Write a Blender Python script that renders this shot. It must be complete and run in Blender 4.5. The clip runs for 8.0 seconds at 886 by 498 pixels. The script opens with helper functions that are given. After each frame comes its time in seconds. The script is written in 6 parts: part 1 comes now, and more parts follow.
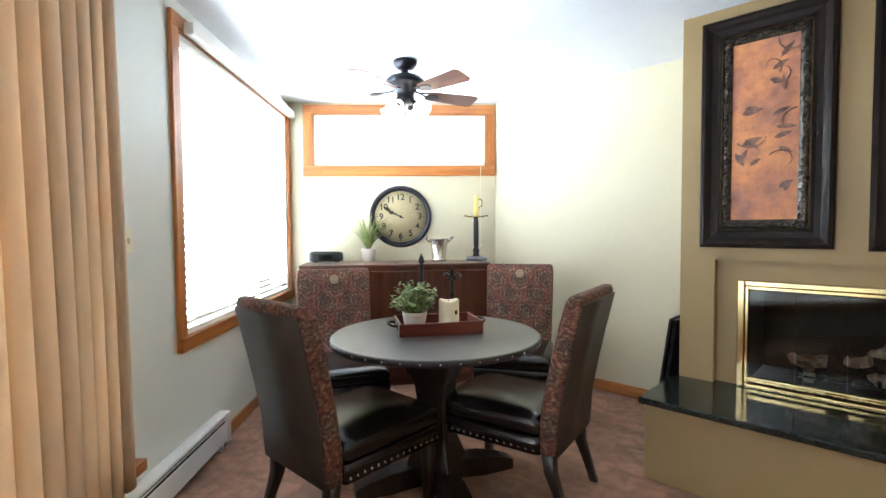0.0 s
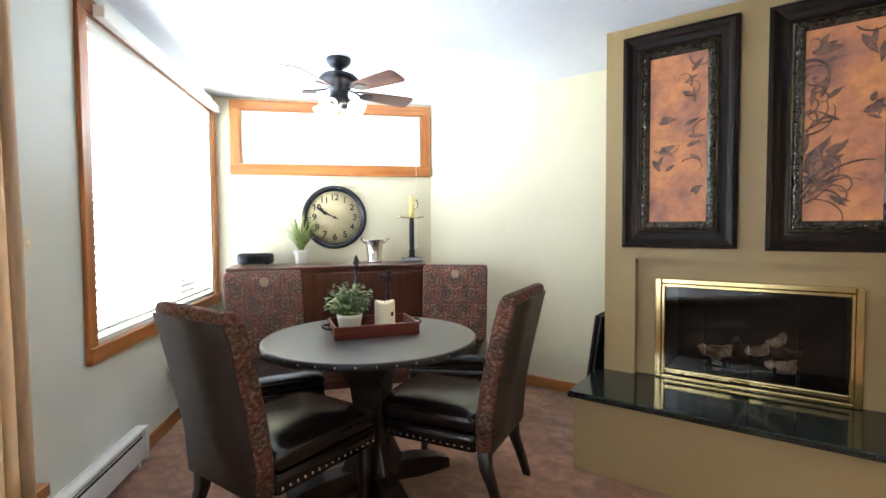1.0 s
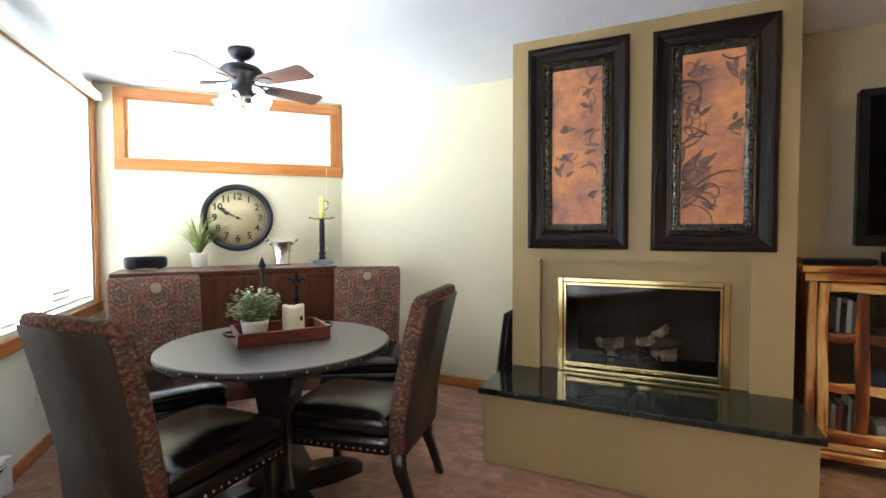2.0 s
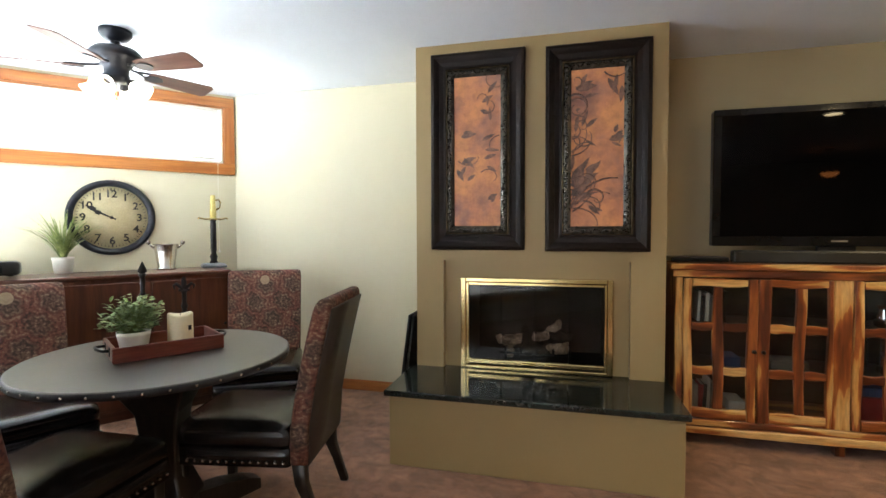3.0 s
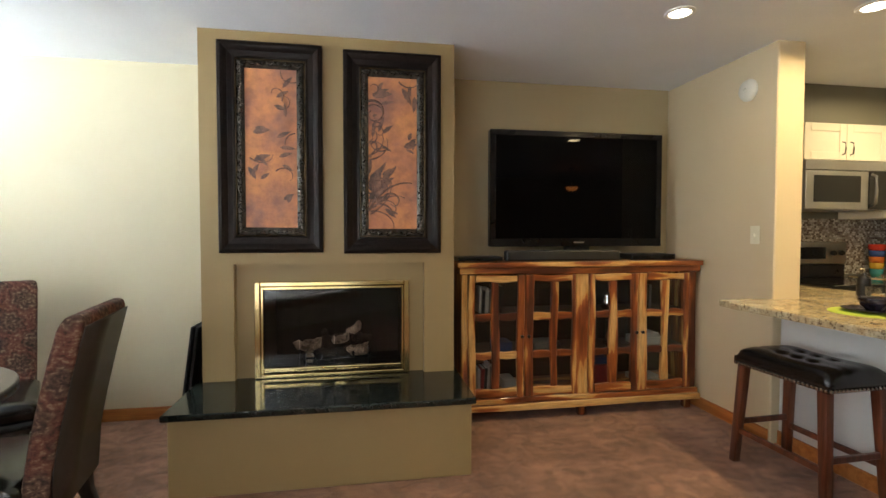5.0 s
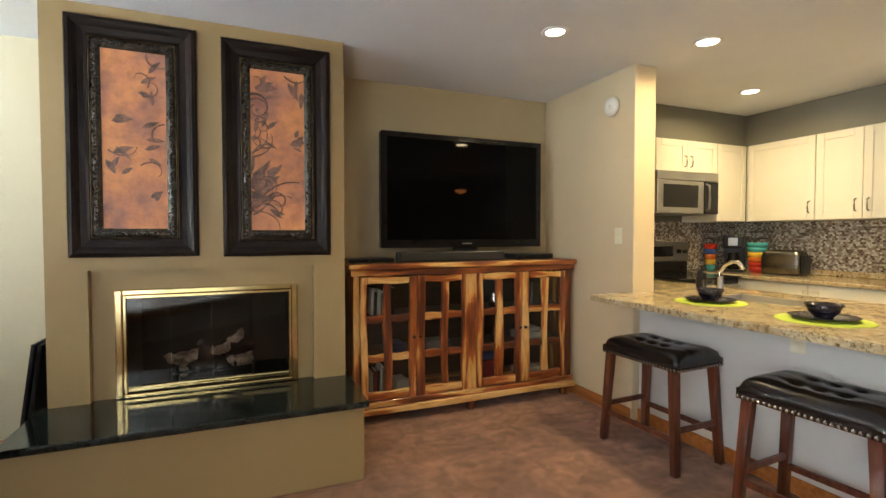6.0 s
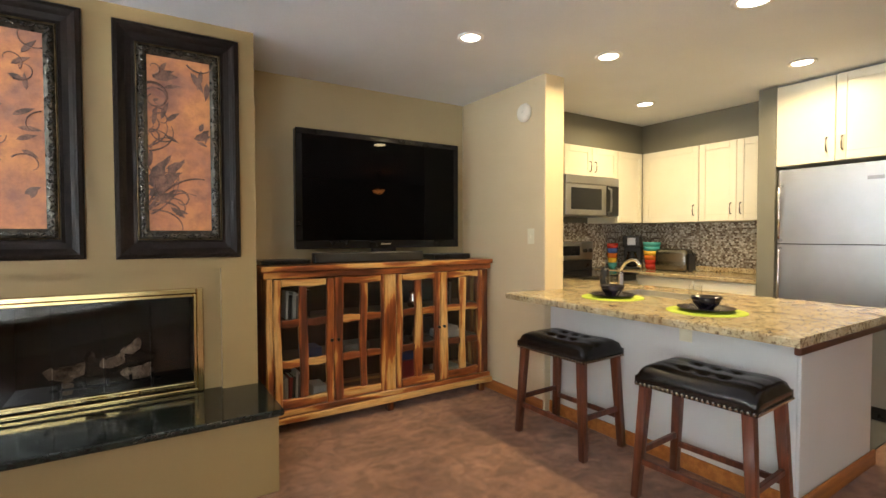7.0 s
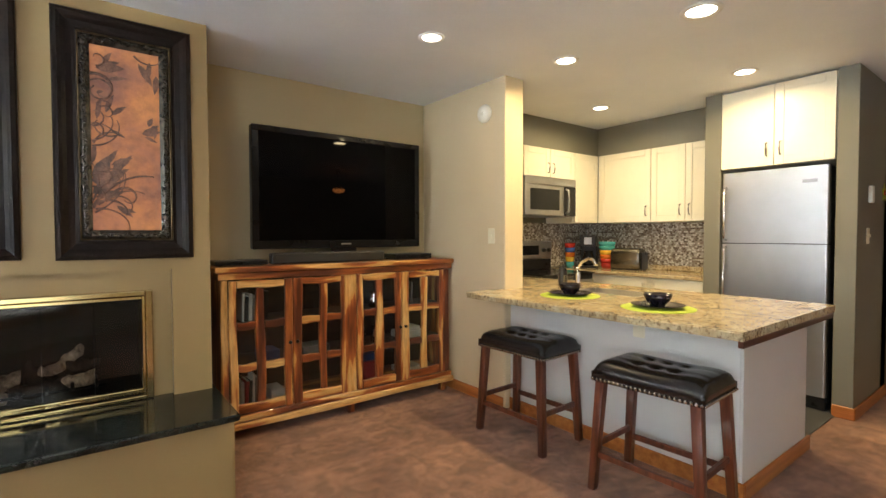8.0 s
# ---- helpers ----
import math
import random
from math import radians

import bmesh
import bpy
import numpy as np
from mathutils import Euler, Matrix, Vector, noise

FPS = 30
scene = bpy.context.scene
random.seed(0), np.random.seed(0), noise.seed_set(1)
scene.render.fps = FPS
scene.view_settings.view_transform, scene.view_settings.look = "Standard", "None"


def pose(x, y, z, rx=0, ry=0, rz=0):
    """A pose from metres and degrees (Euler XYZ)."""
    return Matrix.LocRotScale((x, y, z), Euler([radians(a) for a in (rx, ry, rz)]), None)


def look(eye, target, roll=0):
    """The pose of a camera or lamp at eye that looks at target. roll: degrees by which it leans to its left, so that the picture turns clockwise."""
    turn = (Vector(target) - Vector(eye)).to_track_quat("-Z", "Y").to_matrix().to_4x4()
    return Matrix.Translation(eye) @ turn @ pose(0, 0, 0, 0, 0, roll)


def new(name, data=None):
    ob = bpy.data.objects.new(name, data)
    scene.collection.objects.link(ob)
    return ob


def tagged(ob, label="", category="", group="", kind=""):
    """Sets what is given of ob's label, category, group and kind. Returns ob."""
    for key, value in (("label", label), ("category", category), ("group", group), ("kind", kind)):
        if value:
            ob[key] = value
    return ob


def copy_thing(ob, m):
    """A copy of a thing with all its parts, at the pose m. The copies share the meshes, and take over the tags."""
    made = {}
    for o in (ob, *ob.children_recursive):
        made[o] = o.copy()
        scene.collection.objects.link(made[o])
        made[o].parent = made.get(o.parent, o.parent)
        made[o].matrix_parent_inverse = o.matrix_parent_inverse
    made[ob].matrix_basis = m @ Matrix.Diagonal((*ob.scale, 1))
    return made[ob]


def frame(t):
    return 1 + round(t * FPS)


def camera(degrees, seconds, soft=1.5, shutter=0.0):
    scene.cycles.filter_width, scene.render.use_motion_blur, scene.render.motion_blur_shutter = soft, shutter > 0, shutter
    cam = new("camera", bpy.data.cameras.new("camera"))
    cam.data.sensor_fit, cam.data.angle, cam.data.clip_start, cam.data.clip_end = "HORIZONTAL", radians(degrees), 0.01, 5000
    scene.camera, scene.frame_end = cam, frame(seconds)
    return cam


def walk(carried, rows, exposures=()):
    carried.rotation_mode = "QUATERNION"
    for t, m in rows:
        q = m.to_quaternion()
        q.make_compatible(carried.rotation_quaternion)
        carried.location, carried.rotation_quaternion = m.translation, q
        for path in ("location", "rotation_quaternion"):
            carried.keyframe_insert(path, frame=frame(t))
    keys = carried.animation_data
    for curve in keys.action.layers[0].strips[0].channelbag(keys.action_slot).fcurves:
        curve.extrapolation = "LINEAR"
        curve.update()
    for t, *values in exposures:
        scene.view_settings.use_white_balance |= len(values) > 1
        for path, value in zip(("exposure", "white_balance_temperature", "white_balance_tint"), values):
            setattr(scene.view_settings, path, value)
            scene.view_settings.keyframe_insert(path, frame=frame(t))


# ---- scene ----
# ---- camera ----
cam = camera(86.0, 8.0)
EYE = 1.283
# seconds, yaw, pitch, roll: a tripod head that turns where it stands
TURNS = [
    (0.0, 44.03, -2.43, 0.44), (0.5, 40.38, -2.40, 0.42), (1.0, 36.29, -2.36, 0.36),
    (2.5, 19.95, -2.16, 0.19), (3.0, 14.26, -2.08, 0.18), (3.5, 8.85, -1.97, 0.15),
    (4.0, 3.53, -1.90, 0.08), (4.5, -2.49, -1.87, -0.03), (5.0, -9.63, -1.85, -0.04),
    (6.5, -27.79, -1.62, 0.10), (7.0, -32.42, -1.63, 0.12), (7.5, -36.96, -1.67, 0.12),
    (7.6, -37.09, -1.67, 0.12), (8.0, -37.09, -1.67, 0.12),
]
walk(cam, [(t, pose(0, 0, EYE, 90 + pitch, 0, yaw) @ pose(0, 0, 0, 0, 0, -roll)) for t, yaw, pitch, roll in TURNS],
     [(0.0, 0.06, 6050, 10), (1.0, 0.02, 6100, 10), (2.5, -0.15, 6350, 10), (3.5, -0.33, 6500, 10), (5.0, -0.30, 6650, 10), (6.5, -0.05, 6650, 10), (8.0, 0.0, 6600, 10)])

# ---- plan ----
CEIL = 2.44
NORTH = 3.54
CW = Vector((-2.74, 3.54))           # corner of the clock wall and the north wall
KW = Vector((-4.036, 2.160))          # corner of the clock wall and the window wall
WIN_DIR = Vector((0.7193, -0.6947))  # along the window wall, away from the corner


def on_window_wall(s, off=0.0):
    """A plan point s metres along the window wall, off metres into the room."""
    p = KW + WIN_DIR * s + Vector((0.6947, 0.7193)) * off
    return p.x, p.y


# ---- world and light ----
world = bpy.data.worlds.new("sky")
scene.world = world
world.use_nodes = True
wn = world.node_tree
sky = wn.nodes.new("ShaderNodeTexSky")
sky.sky_type, sky.sun_disc, sky.sun_elevation, sky.sun_rotation = "NISHITA", False, radians(40), radians(250)
wn.links.new(sky.outputs[0], wn.nodes["Background"].inputs[0])
wn.nodes["Background"].inputs[1].default_value = 0.1


def area_lamp(name, m, w, h, watts, colour, shape="RECTANGLE"):
    d = bpy.data.lights.new(name, "AREA")
    d.shape, d.size, d.size_y, d.energy, d.color = shape, w, h, watts, colour
    ob = new(name, d)
    ob.matrix_world = m
    return ob


DAY = (0.84, 0.93, 1.0)
WARM = (1.0, 0.775, 0.42)
LAMP_W = 16.5


def facing(x, y, z, dx, dy):
    return look((x, y, z), (x + dx, y + dy, z))


px, py = on_window_wall(1.05, -0.30)
area_lamp("sky_light_window_wall", facing(px, py, 1.515, 0.6947, 0.7193), 2.1, 1.7, 190, DAY)
px, py = on_window_wall(3.12, -0.30)
area_lamp("sky_light_curtain_window", facing(px, py, 1.28, 0.6947, 0.7193), 0.9, 1.8, 115, DAY)
px, py = on_window_wall(4.0, -0.30)
area_lamp("sky_light_open_window", facing(px, py, 1.28, 0.6947, 0.7193), 0.7, 1.8, 13, DAY)
mid = (CW + KW) / 2
area_lamp("sky_light_clock_wall", facing(mid.x - 0.29 * 0.7289, mid.y + 0.29 * 0.6847, 2.1, 0.7289, -0.6847), 1.75, 0.6, 215, DAY)

# ---- materials ----


def nodes_of(name):
    m = bpy.data.materials.new(name)
    m.use_nodes = True
    return m, m.node_tree, m.node_tree.nodes["Principled BSDF"]


def add(nt, kind, **values):
    n = nt.nodes.new(kind)
    for k, v in values.items():
        if k in n.inputs:
            n.inputs[k].default_value = v
    return n


def rgb(c):
    return (*c, 1.0)


def mix_colour(nt, fac, a, b, blend="MIX"):
    n = nt.nodes.new("ShaderNodeMix")
    n.data_type, n.blend_type = "RGBA", blend
    for sock, v in ((n.inputs[0], fac), (n.inputs[6], a), (n.inputs[7], b)):
        if isinstance(v, (int, float)):
            sock.default_value = v
        elif isinstance(v, tuple):
            sock.default_value = rgb(v) if len(v) == 3 else v
        else:
            nt.links.new(v, sock)
    return n.outputs[2]


def coords(nt, scale=(1, 1, 1), rot=(0, 0, 0), shuffle=False):
    tc = nt.nodes.new("ShaderNodeTexCoord")
    mp = add(nt, "ShaderNodeMapping")
    mp.inputs["Scale"].default_value, mp.inputs["Rotation"].default_value = scale, rot
    nt.links.new(tc.outputs["Object"], mp.inputs["Vector"])
    if shuffle:
        info = nt.nodes.new("ShaderNodeObjectInfo")
        mul = nt.nodes.new("ShaderNodeMath")
        mul.operation = "MULTIPLY"
        mul.inputs[1].default_value = 37.0
        nt.links.new(info.outputs["Random"], mul.inputs[0])
        nt.links.new(mul.outputs[0], mp.inputs["Location"])
    return mp.outputs[0]


def noise_of(nt, vec, scale, detail=4.0, rough=0.55):
    n = add(nt, "ShaderNodeTexNoise", Scale=scale, Detail=detail, Roughness=rough)
    nt.links.new(vec, n.inputs["Vector"])
    return n.outputs["Fac"]


def ramp(nt, fac, *stops):
    n = nt.nodes.new("ShaderNodeValToRGB")
    while len(n.color_ramp.elements) < len(stops):
        n.color_ramp.elements.new(0.5)
    for e, (at, c) in zip(n.color_ramp.elements, stops):
        e.position, e.color = at, rgb(c)
    nt.links.new(fac, n.inputs[0])
    return n.outputs[0]


def bump_of(nt, bsdf, height, strength, distance):
    b = add(nt, "ShaderNodeBump", Strength=strength, Distance=distance)
    nt.links.new(height, b.inputs["Height"])
    nt.links.new(b.outputs[0], bsdf.inputs["Normal"])


def surf(name, c1, c2, rough=0.6, metal=0.0, big=2.0, fine=80.0, bump=0.2, depth=0.002, coat=0.0, vary=0.08, lo=0.35, hi=0.65, rv=0.08):
    """A surface of two close colours, cloudy at one scale and grainy at another."""
    m, nt, b = nodes_of(name)
    v = coords(nt)
    large, small = noise_of(nt, v, big, 5), noise_of(nt, v, fine, 3)
    col = ramp(nt, large, (lo, c1), (hi, c2))
    grain = ramp(nt, small, (0.3, (1 - vary,) * 3), (0.7, (1 + vary,) * 3))
    nt.links.new(mix_colour(nt, 1.0, col, grain, "MULTIPLY"), b.inputs["Base Color"])
    r = nt.nodes.new("ShaderNodeMapRange")
    r.inputs["To Min"].default_value, r.inputs["To Max"].default_value = max(rough - rv, 0.02), min(rough + rv, 1)
    nt.links.new(large, r.inputs["Value"])
    nt.links.new(r.outputs[0], b.inputs["Roughness"])
    b.inputs["Metallic"].default_value, b.inputs["Coat Weight"].default_value = metal, coat
    if bump:
        bump_of(nt, b, small, bump, depth)
    return m


def wood(name, dark, light, axis="x", rough=0.4, across=26.0, along=1.2, lo=0.35, hi=0.65, streak=0.25, coat=0.0):
    m, nt, b = nodes_of(name)
    sc = {"x": (along, across, across), "y": (across, along, across), "z": (across, across, along)}[axis]
    v = coords(nt, sc, shuffle=True)
    n1 = noise_of(nt, v, 1.0, 4, 0.5)
    col = ramp(nt, n1, (lo, dark), (hi, light))
    n2 = noise_of(nt, v, 6.0, 3)
    grain = ramp(nt, n2, (0.35, (1 - streak,) * 3), (0.65, (1.0,) * 3))
    nt.links.new(mix_colour(nt, 1.0, col, grain, "MULTIPLY"), b.inputs["Base Color"])
    b.inputs["Roughness"].default_value, b.inputs["Coat Weight"].default_value = rough, coat
    bump_of(nt, b, n2, 0.15, 0.001)
    return m


def glow(name, colour, strength):
    m, nt, b = nodes_of(name)
    b.inputs["Base Color"].default_value = rgb(colour)
    b.inputs["Emission Color"].default_value = rgb(colour)
    b.inputs["Emission Strength"].default_value = strength
    return m


def glass_of(name, tint=(1, 1, 1), rough=0.0):
    m, nt, b = nodes_of(name)
    b.inputs["Base Color"].default_value = rgb(tint)
    b.inputs["Transmission Weight"].default_value = 1.0
    b.inputs["Roughness"].default_value = rough
    b.inputs["IOR"].default_value = 1.1
    return m


def carpet():
    """Cut pile: worn blotches, brushed strokes that lie two ways, and fine tufts."""
    m, nt, b = nodes_of("carpet_brown")
    v = coords(nt)
    blotch = noise_of(nt, v, 2.6, 6, 0.62)
    warp = nt.nodes.new("ShaderNodeTexNoise")
    warp.inputs["Scale"].default_value, warp.inputs["Detail"].default_value, warp.inputs["Distortion"].default_value = 9.0, 6.0, 1.2
    nt.links.new(v, warp.inputs["Vector"])
    stroke = noise_of(nt, coords(nt, (2.2, 11.0, 1.0), (0, 0, radians(35))), 1.0, 4, 0.6)
    tuft = noise_of(nt, v, 330.0, 3, 0.6)
    col = ramp(nt, blotch, (0.36, (0.225, 0.110, 0.064)), (0.64, (0.385, 0.200, 0.122)))
    patch = ramp(nt, warp.outputs["Fac"], (0.36, (0.74,) * 3), (0.62, (1.18,) * 3))
    brushed = ramp(nt, stroke, (0.38, (0.84,) * 3), (0.60, (1.10,) * 3))
    fine = ramp(nt, tuft, (0.3, (0.72,) * 3), (0.7, (1.25,) * 3))
    col = mix_colour(nt, 1.0, mix_colour(nt, 1.0, col, patch, "MULTIPLY"), brushed, "MULTIPLY")
    nt.links.new(mix_colour(nt, 1.0, col, fine, "MULTIPLY"), b.inputs["Base Color"])
    b.inputs["Roughness"].default_value = 0.95
    b.inputs["Sheen Weight"].default_value = 0.15
    bump_of(nt, b, tuft, 0.8, 0.006)
    return m


def thin_glass(name, tint=(1, 1, 1)):
    """A clear thin pane: straight-through light with a mirror film."""
    m, nt, b = nodes_of(name)
    tr = nt.nodes.new("ShaderNodeBsdfTransparent")
    tr.inputs["Color"].default_value = rgb(tint)
    gl = nt.nodes.new("ShaderNodeBsdfGlossy")
    gl.inputs["Roughness"].default_value = 0.02
    lw = add(nt, "ShaderNodeLayerWeight", Blend=0.18)
    fr = nt.nodes.new("ShaderNodeMapRange")
    fr.inputs["To Min"].default_value, fr.inputs["To Max"].default_value = 0.02, 0.28
    nt.links.new(lw.outputs["Facing"], fr.inputs["Value"])
    mx = nt.nodes.new("ShaderNodeMixShader")
    nt.links.new(fr.outputs[0], mx.inputs[0])
    nt.links.new(tr.outputs[0], mx.inputs[1])
    nt.links.new(gl.outputs[0], mx.inputs[2])
    nt.links.new(mx.outputs[0], nt.nodes["Material Output"].inputs["Surface"])
    return m


# cream and alcove tan: one wall paint, split in tone by window light
PAINT_CREAM = surf("paint_cream", (0.56, 0.51, 0.355), (0.59, 0.54, 0.38), 0.55, big=1.2, fine=260, bump=0.12, depth=0.001, vary=0.02)
PAINT_SAGE = surf("paint_sage", (0.66, 0.68, 0.62), (0.69, 0.71, 0.65), 0.55, big=1.2, fine=260, bump=0.12, depth=0.001, vary=0.02)
PAINT_KHAKI = surf("paint_khaki", (0.300, 0.211, 0.092), (0.322, 0.227, 0.100), 0.5, big=1.2, fine=260, bump=0.12, depth=0.001, vary=0.02)
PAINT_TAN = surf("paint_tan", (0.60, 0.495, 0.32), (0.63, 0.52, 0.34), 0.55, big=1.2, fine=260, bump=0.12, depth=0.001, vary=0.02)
PAINT_TAN_DIM = surf("paint_tan_dim", (0.42, 0.345, 0.20), (0.445, 0.365, 0.215), 0.55, big=1.2, fine=260, bump=0.12, depth=0.001, vary=0.02)
PAINT_GREY = surf("paint_grey", (0.155, 0.148, 0.112), (0.17, 0.162, 0.124), 0.55, big=1.2, fine=260, bump=0.12, depth=0.001, vary=0.02)
CEILING = surf("ceiling_white", (0.68, 0.71, 0.75), (0.73, 0.76, 0.80), 0.8, big=1.5, fine=140, bump=0.3, depth=0.002, vary=0.03)
CARPET = carpet()
TRIM = wood("trim_orange_wood", (0.36, 0.115, 0.025), (0.50, 0.19, 0.045), "x", 0.35, 30, 1.5)
TRIM_Z = wood("trim_orange_wood_upright", (0.36, 0.115, 0.025), (0.50, 0.19, 0.045), "z", 0.35, 30, 1.5)
WHITE_METAL = surf("white_enamel", (0.70, 0.70, 0.69), (0.76, 0.76, 0.75), 0.35, big=3, fine=200, bump=0.03, vary=0.02)
BLACK = surf("black_void", (0.006, 0.006, 0.006), (0.012, 0.012, 0.012), 0.6, bump=0.05)

# ---- mesh helpers ----


def box(bm, x0, x1, y0, y1, z0, z1, bevel=0.0, seg=1, m=None):
    made = bmesh.ops.create_cube(bm, size=1.0)["verts"]
    for v in made:
        v.co = Vector((x0 + (v.co.x + 0.5) * (x1 - x0), y0 + (v.co.y + 0.5) * (y1 - y0), z0 + (v.co.z + 0.5) * (z1 - z0)))
    if bevel:
        edges = list({e for v in made for e in v.link_edges})
        done = bmesh.ops.bevel(bm, geom=edges, offset=bevel, segments=seg, affect="EDGES", profile=0.5)
        made = done["verts"] if m else made
    if m:
        bmesh.ops.transform(bm, matrix=m, verts=[v for v in made if v.is_valid])
    return bm


def lathe(bm, profile, seg=24, m=None, close=True):
    """Turns (radius, height) pairs round z."""
    rings = []
    for r, z in profile:
        rings.append([bm.verts.new((r * math.cos(2 * math.pi * i / seg), r * math.sin(2 * math.pi * i / seg), z)) for i in range(seg)])
    for a, b in zip(rings, rings[1:]):
        for i in range(seg):
            j = (i + 1) % seg
            bm.faces.new((a[i], a[j], b[j], b[i])).smooth = True
    if close:
        bm.faces.new(rings[0][::-1])
        bm.faces.new(rings[-1])
    if m:
        bmesh.ops.transform(bm, matrix=m, verts=[v for ring in rings for v in ring])
    return bm


def tube(bm, pts, radius, seg=8):
    """A rod along points; radius is a number or one per point."""
    pts = [Vector(p) for p in pts]
    radii = radius if isinstance(radius, (list, tuple)) else [radius] * len(pts)
    rings, up = [], Vector((0.13, 0.21, 0.97))
    for i, p in enumerate(pts):
        way = (pts[min(i + 1, len(pts) - 1)] - pts[max(i - 1, 0)]).normalized()
        a = way.cross(up)
        a = (a if a.length > 0.05 else way.cross(Vector((1, 0, 0)))).normalized()
        b = way.cross(a).normalized()
        rings.append([bm.verts.new(p + radii[i] * (math.cos(2 * math.pi * k / seg) * a + math.sin(2 * math.pi * k / seg) * b)) for k in range(seg)])
    for r, q in zip(rings, rings[1:]):
        for k in range(seg):
            bm.faces.new((r[k], r[(k + 1) % seg], q[(k + 1) % seg], q[k])).smooth = True
    bm.faces.new(rings[0][::-1])
    bm.faces.new(rings[-1])
    return bm


def mesh_of(name, bm, material):
    bmesh.ops.recalc_face_normals(bm, faces=bm.faces)
    me = bpy.data.meshes.new(name)
    bm.to_mesh(me)
    bm.free()
    me.materials.append(material)
    return me


def part(name, bm, material, parent, label="", m=None):
    ob = new(name, mesh_of(name, bm, material))
    ob.parent = parent
    if m:
        ob.matrix_local = m
    return tagged(ob, label)


def thing(name, m, label, category, group="", kind=""):
    ob = new(name)
    ob.matrix_basis = m
    return tagged(ob, label, category, group, kind)


def solid(name, bm, material, label, category, m=None, group="", kind=""):
    ob = new(name, mesh_of(name, bm, material))
    if m:
        ob.matrix_basis = m
    return tagged(ob, label, category, group, kind)


def B(*a, **k):
    return box(bmesh.new(), *a, **k)


def along(p, q):
    """A pose at plan point p with x running to q; returns it and the length."""
    d = Vector(q) - Vector(p)
    return pose(p[0], p[1], 0, 0, 0, math.degrees(math.atan2(d.y, d.x))), d.length


def cells(xs, ys, zs, full):
    """One closed mesh of the grid cells whose middle is full(x, y, z)."""
    bm, at = bmesh.new(), {}

    def vert(i, j, k):
        if (i, j, k) not in at:
            at[i, j, k] = bm.verts.new((xs[i], ys[j], zs[k]))
        return at[i, j, k]

    def solid_at(i, j, k):
        if not (0 <= i < len(xs) - 1 and 0 <= j < len(ys) - 1 and 0 <= k < len(zs) - 1):
            return False
        return full((xs[i] + xs[i + 1]) / 2, (ys[j] + ys[j + 1]) / 2, (zs[k] + zs[k + 1]) / 2)

    for i in range(len(xs) - 1):
        for j in range(len(ys) - 1):
            for k in range(len(zs) - 1):
                if not solid_at(i, j, k):
                    continue
                for d, quad in (((-1, 0, 0), ((0, 0, 0), (0, 0, 1), (0, 1, 1), (0, 1, 0))), ((1, 0, 0), ((1, 0, 0), (1, 1, 0), (1, 1, 1), (1, 0, 1))),
                                ((0, -1, 0), ((0, 0, 0), (1, 0, 0), (1, 0, 1), (0, 0, 1))), ((0, 1, 0), ((0, 1, 0), (0, 1, 1), (1, 1, 1), (1, 1, 0))),
                                ((0, 0, -1), ((0, 0, 0), (0, 1, 0), (1, 1, 0), (1, 0, 0))), ((0, 0, 1), ((0, 0, 1), (1, 0, 1), (1, 1, 1), (0, 1, 1)))):
                    if not solid_at(i + d[0], j + d[1], k + d[2]):
                        bm.faces.new([vert(i + a, j + b, k + c) for a, b, c in quad])
    return bm


def pieces(name, mesh, parent, places):
    """Small alike pieces of one thing: objects of their own on one mesh."""
    for p in places:
        ob = new(name, mesh)
        ob.parent = parent
        ob.matrix_local = p if isinstance(p, Matrix) else Matrix.Translation(p)


def wall(name, p, q, material, label, holes=(), thick=0.16, top=CEIL, side=-1):
    """A wall whose room face runs from p to q, with holes (s0, s1, z0, z1) through it; its body lies on the right of p-q for side -1."""
    m, length = along(p, q)
    y0, y1 = (-thick, 0) if side < 0 else (0, thick)
    xs = sorted({0.0, length, *(h[0] for h in holes), *(h[1] for h in holes)})
    zs = sorted({0.0, top, *(h[2] for h in holes), *(h[3] for h in holes)})

    def full(x, y, z):
        return not any(s0 < x < s1 and z0 < z < z1 for s0, s1, z0, z1 in holes)

    bm = cells(xs, (y0, y1), zs, full)
    return solid(name, bm, material, label, "wall", m, kind="structure")


# ---- the shell ----
solid("floor", B(-6.5, 8.0, -4.0, 5.0, -0.12, 0.0), CARPET, "mottled brown cut-pile carpet over the whole floor", "floor", kind="structure")
solid("ceiling", B(-6.5, 8.0, -4.0, 5.0, CEIL, CEIL + 0.15), CEILING, "plain white painted ceiling with fine texture", "ceiling", kind="structure")
wend = on_window_wall(7.2)
wall("wall_southwest", (KW.x, KW.y), wend, PAINT_SAGE, "pale sage painted wall with a large window", [(0.07, 1.945, 0.74, 2.30), (2.66, 5.40, 0.36, 2.2)])
wall("wall_northwest", (CW.x, CW.y), (KW.x, KW.y), PAINT_CREAM, "cream painted wall with a high window and clock", [(0.08, 1.68, 1.86, 2.34)])
wall("wall_north", (2.64, NORTH), (CW.x, CW.y), PAINT_CREAM, "cream painted wall beside the chimney breast")
# thin sheet over the north wall, its darker tone giving the alcove's shade
solid("wall_north_alcove", B(0.561, 2.45, NORTH - 0.012, NORTH - 0.002, 0, CEIL), PAINT_TAN_DIM, "tan wall behind the television, paint toned down for shade", "wall", kind="structure")
solid("wall_stub", B(2.45, 2.64, 2.49, NORTH - 0.014, 0, CEIL, bevel=0.006), PAINT_TAN, "tan painted end wall between living room and kitchen", "wall", kind="structure")
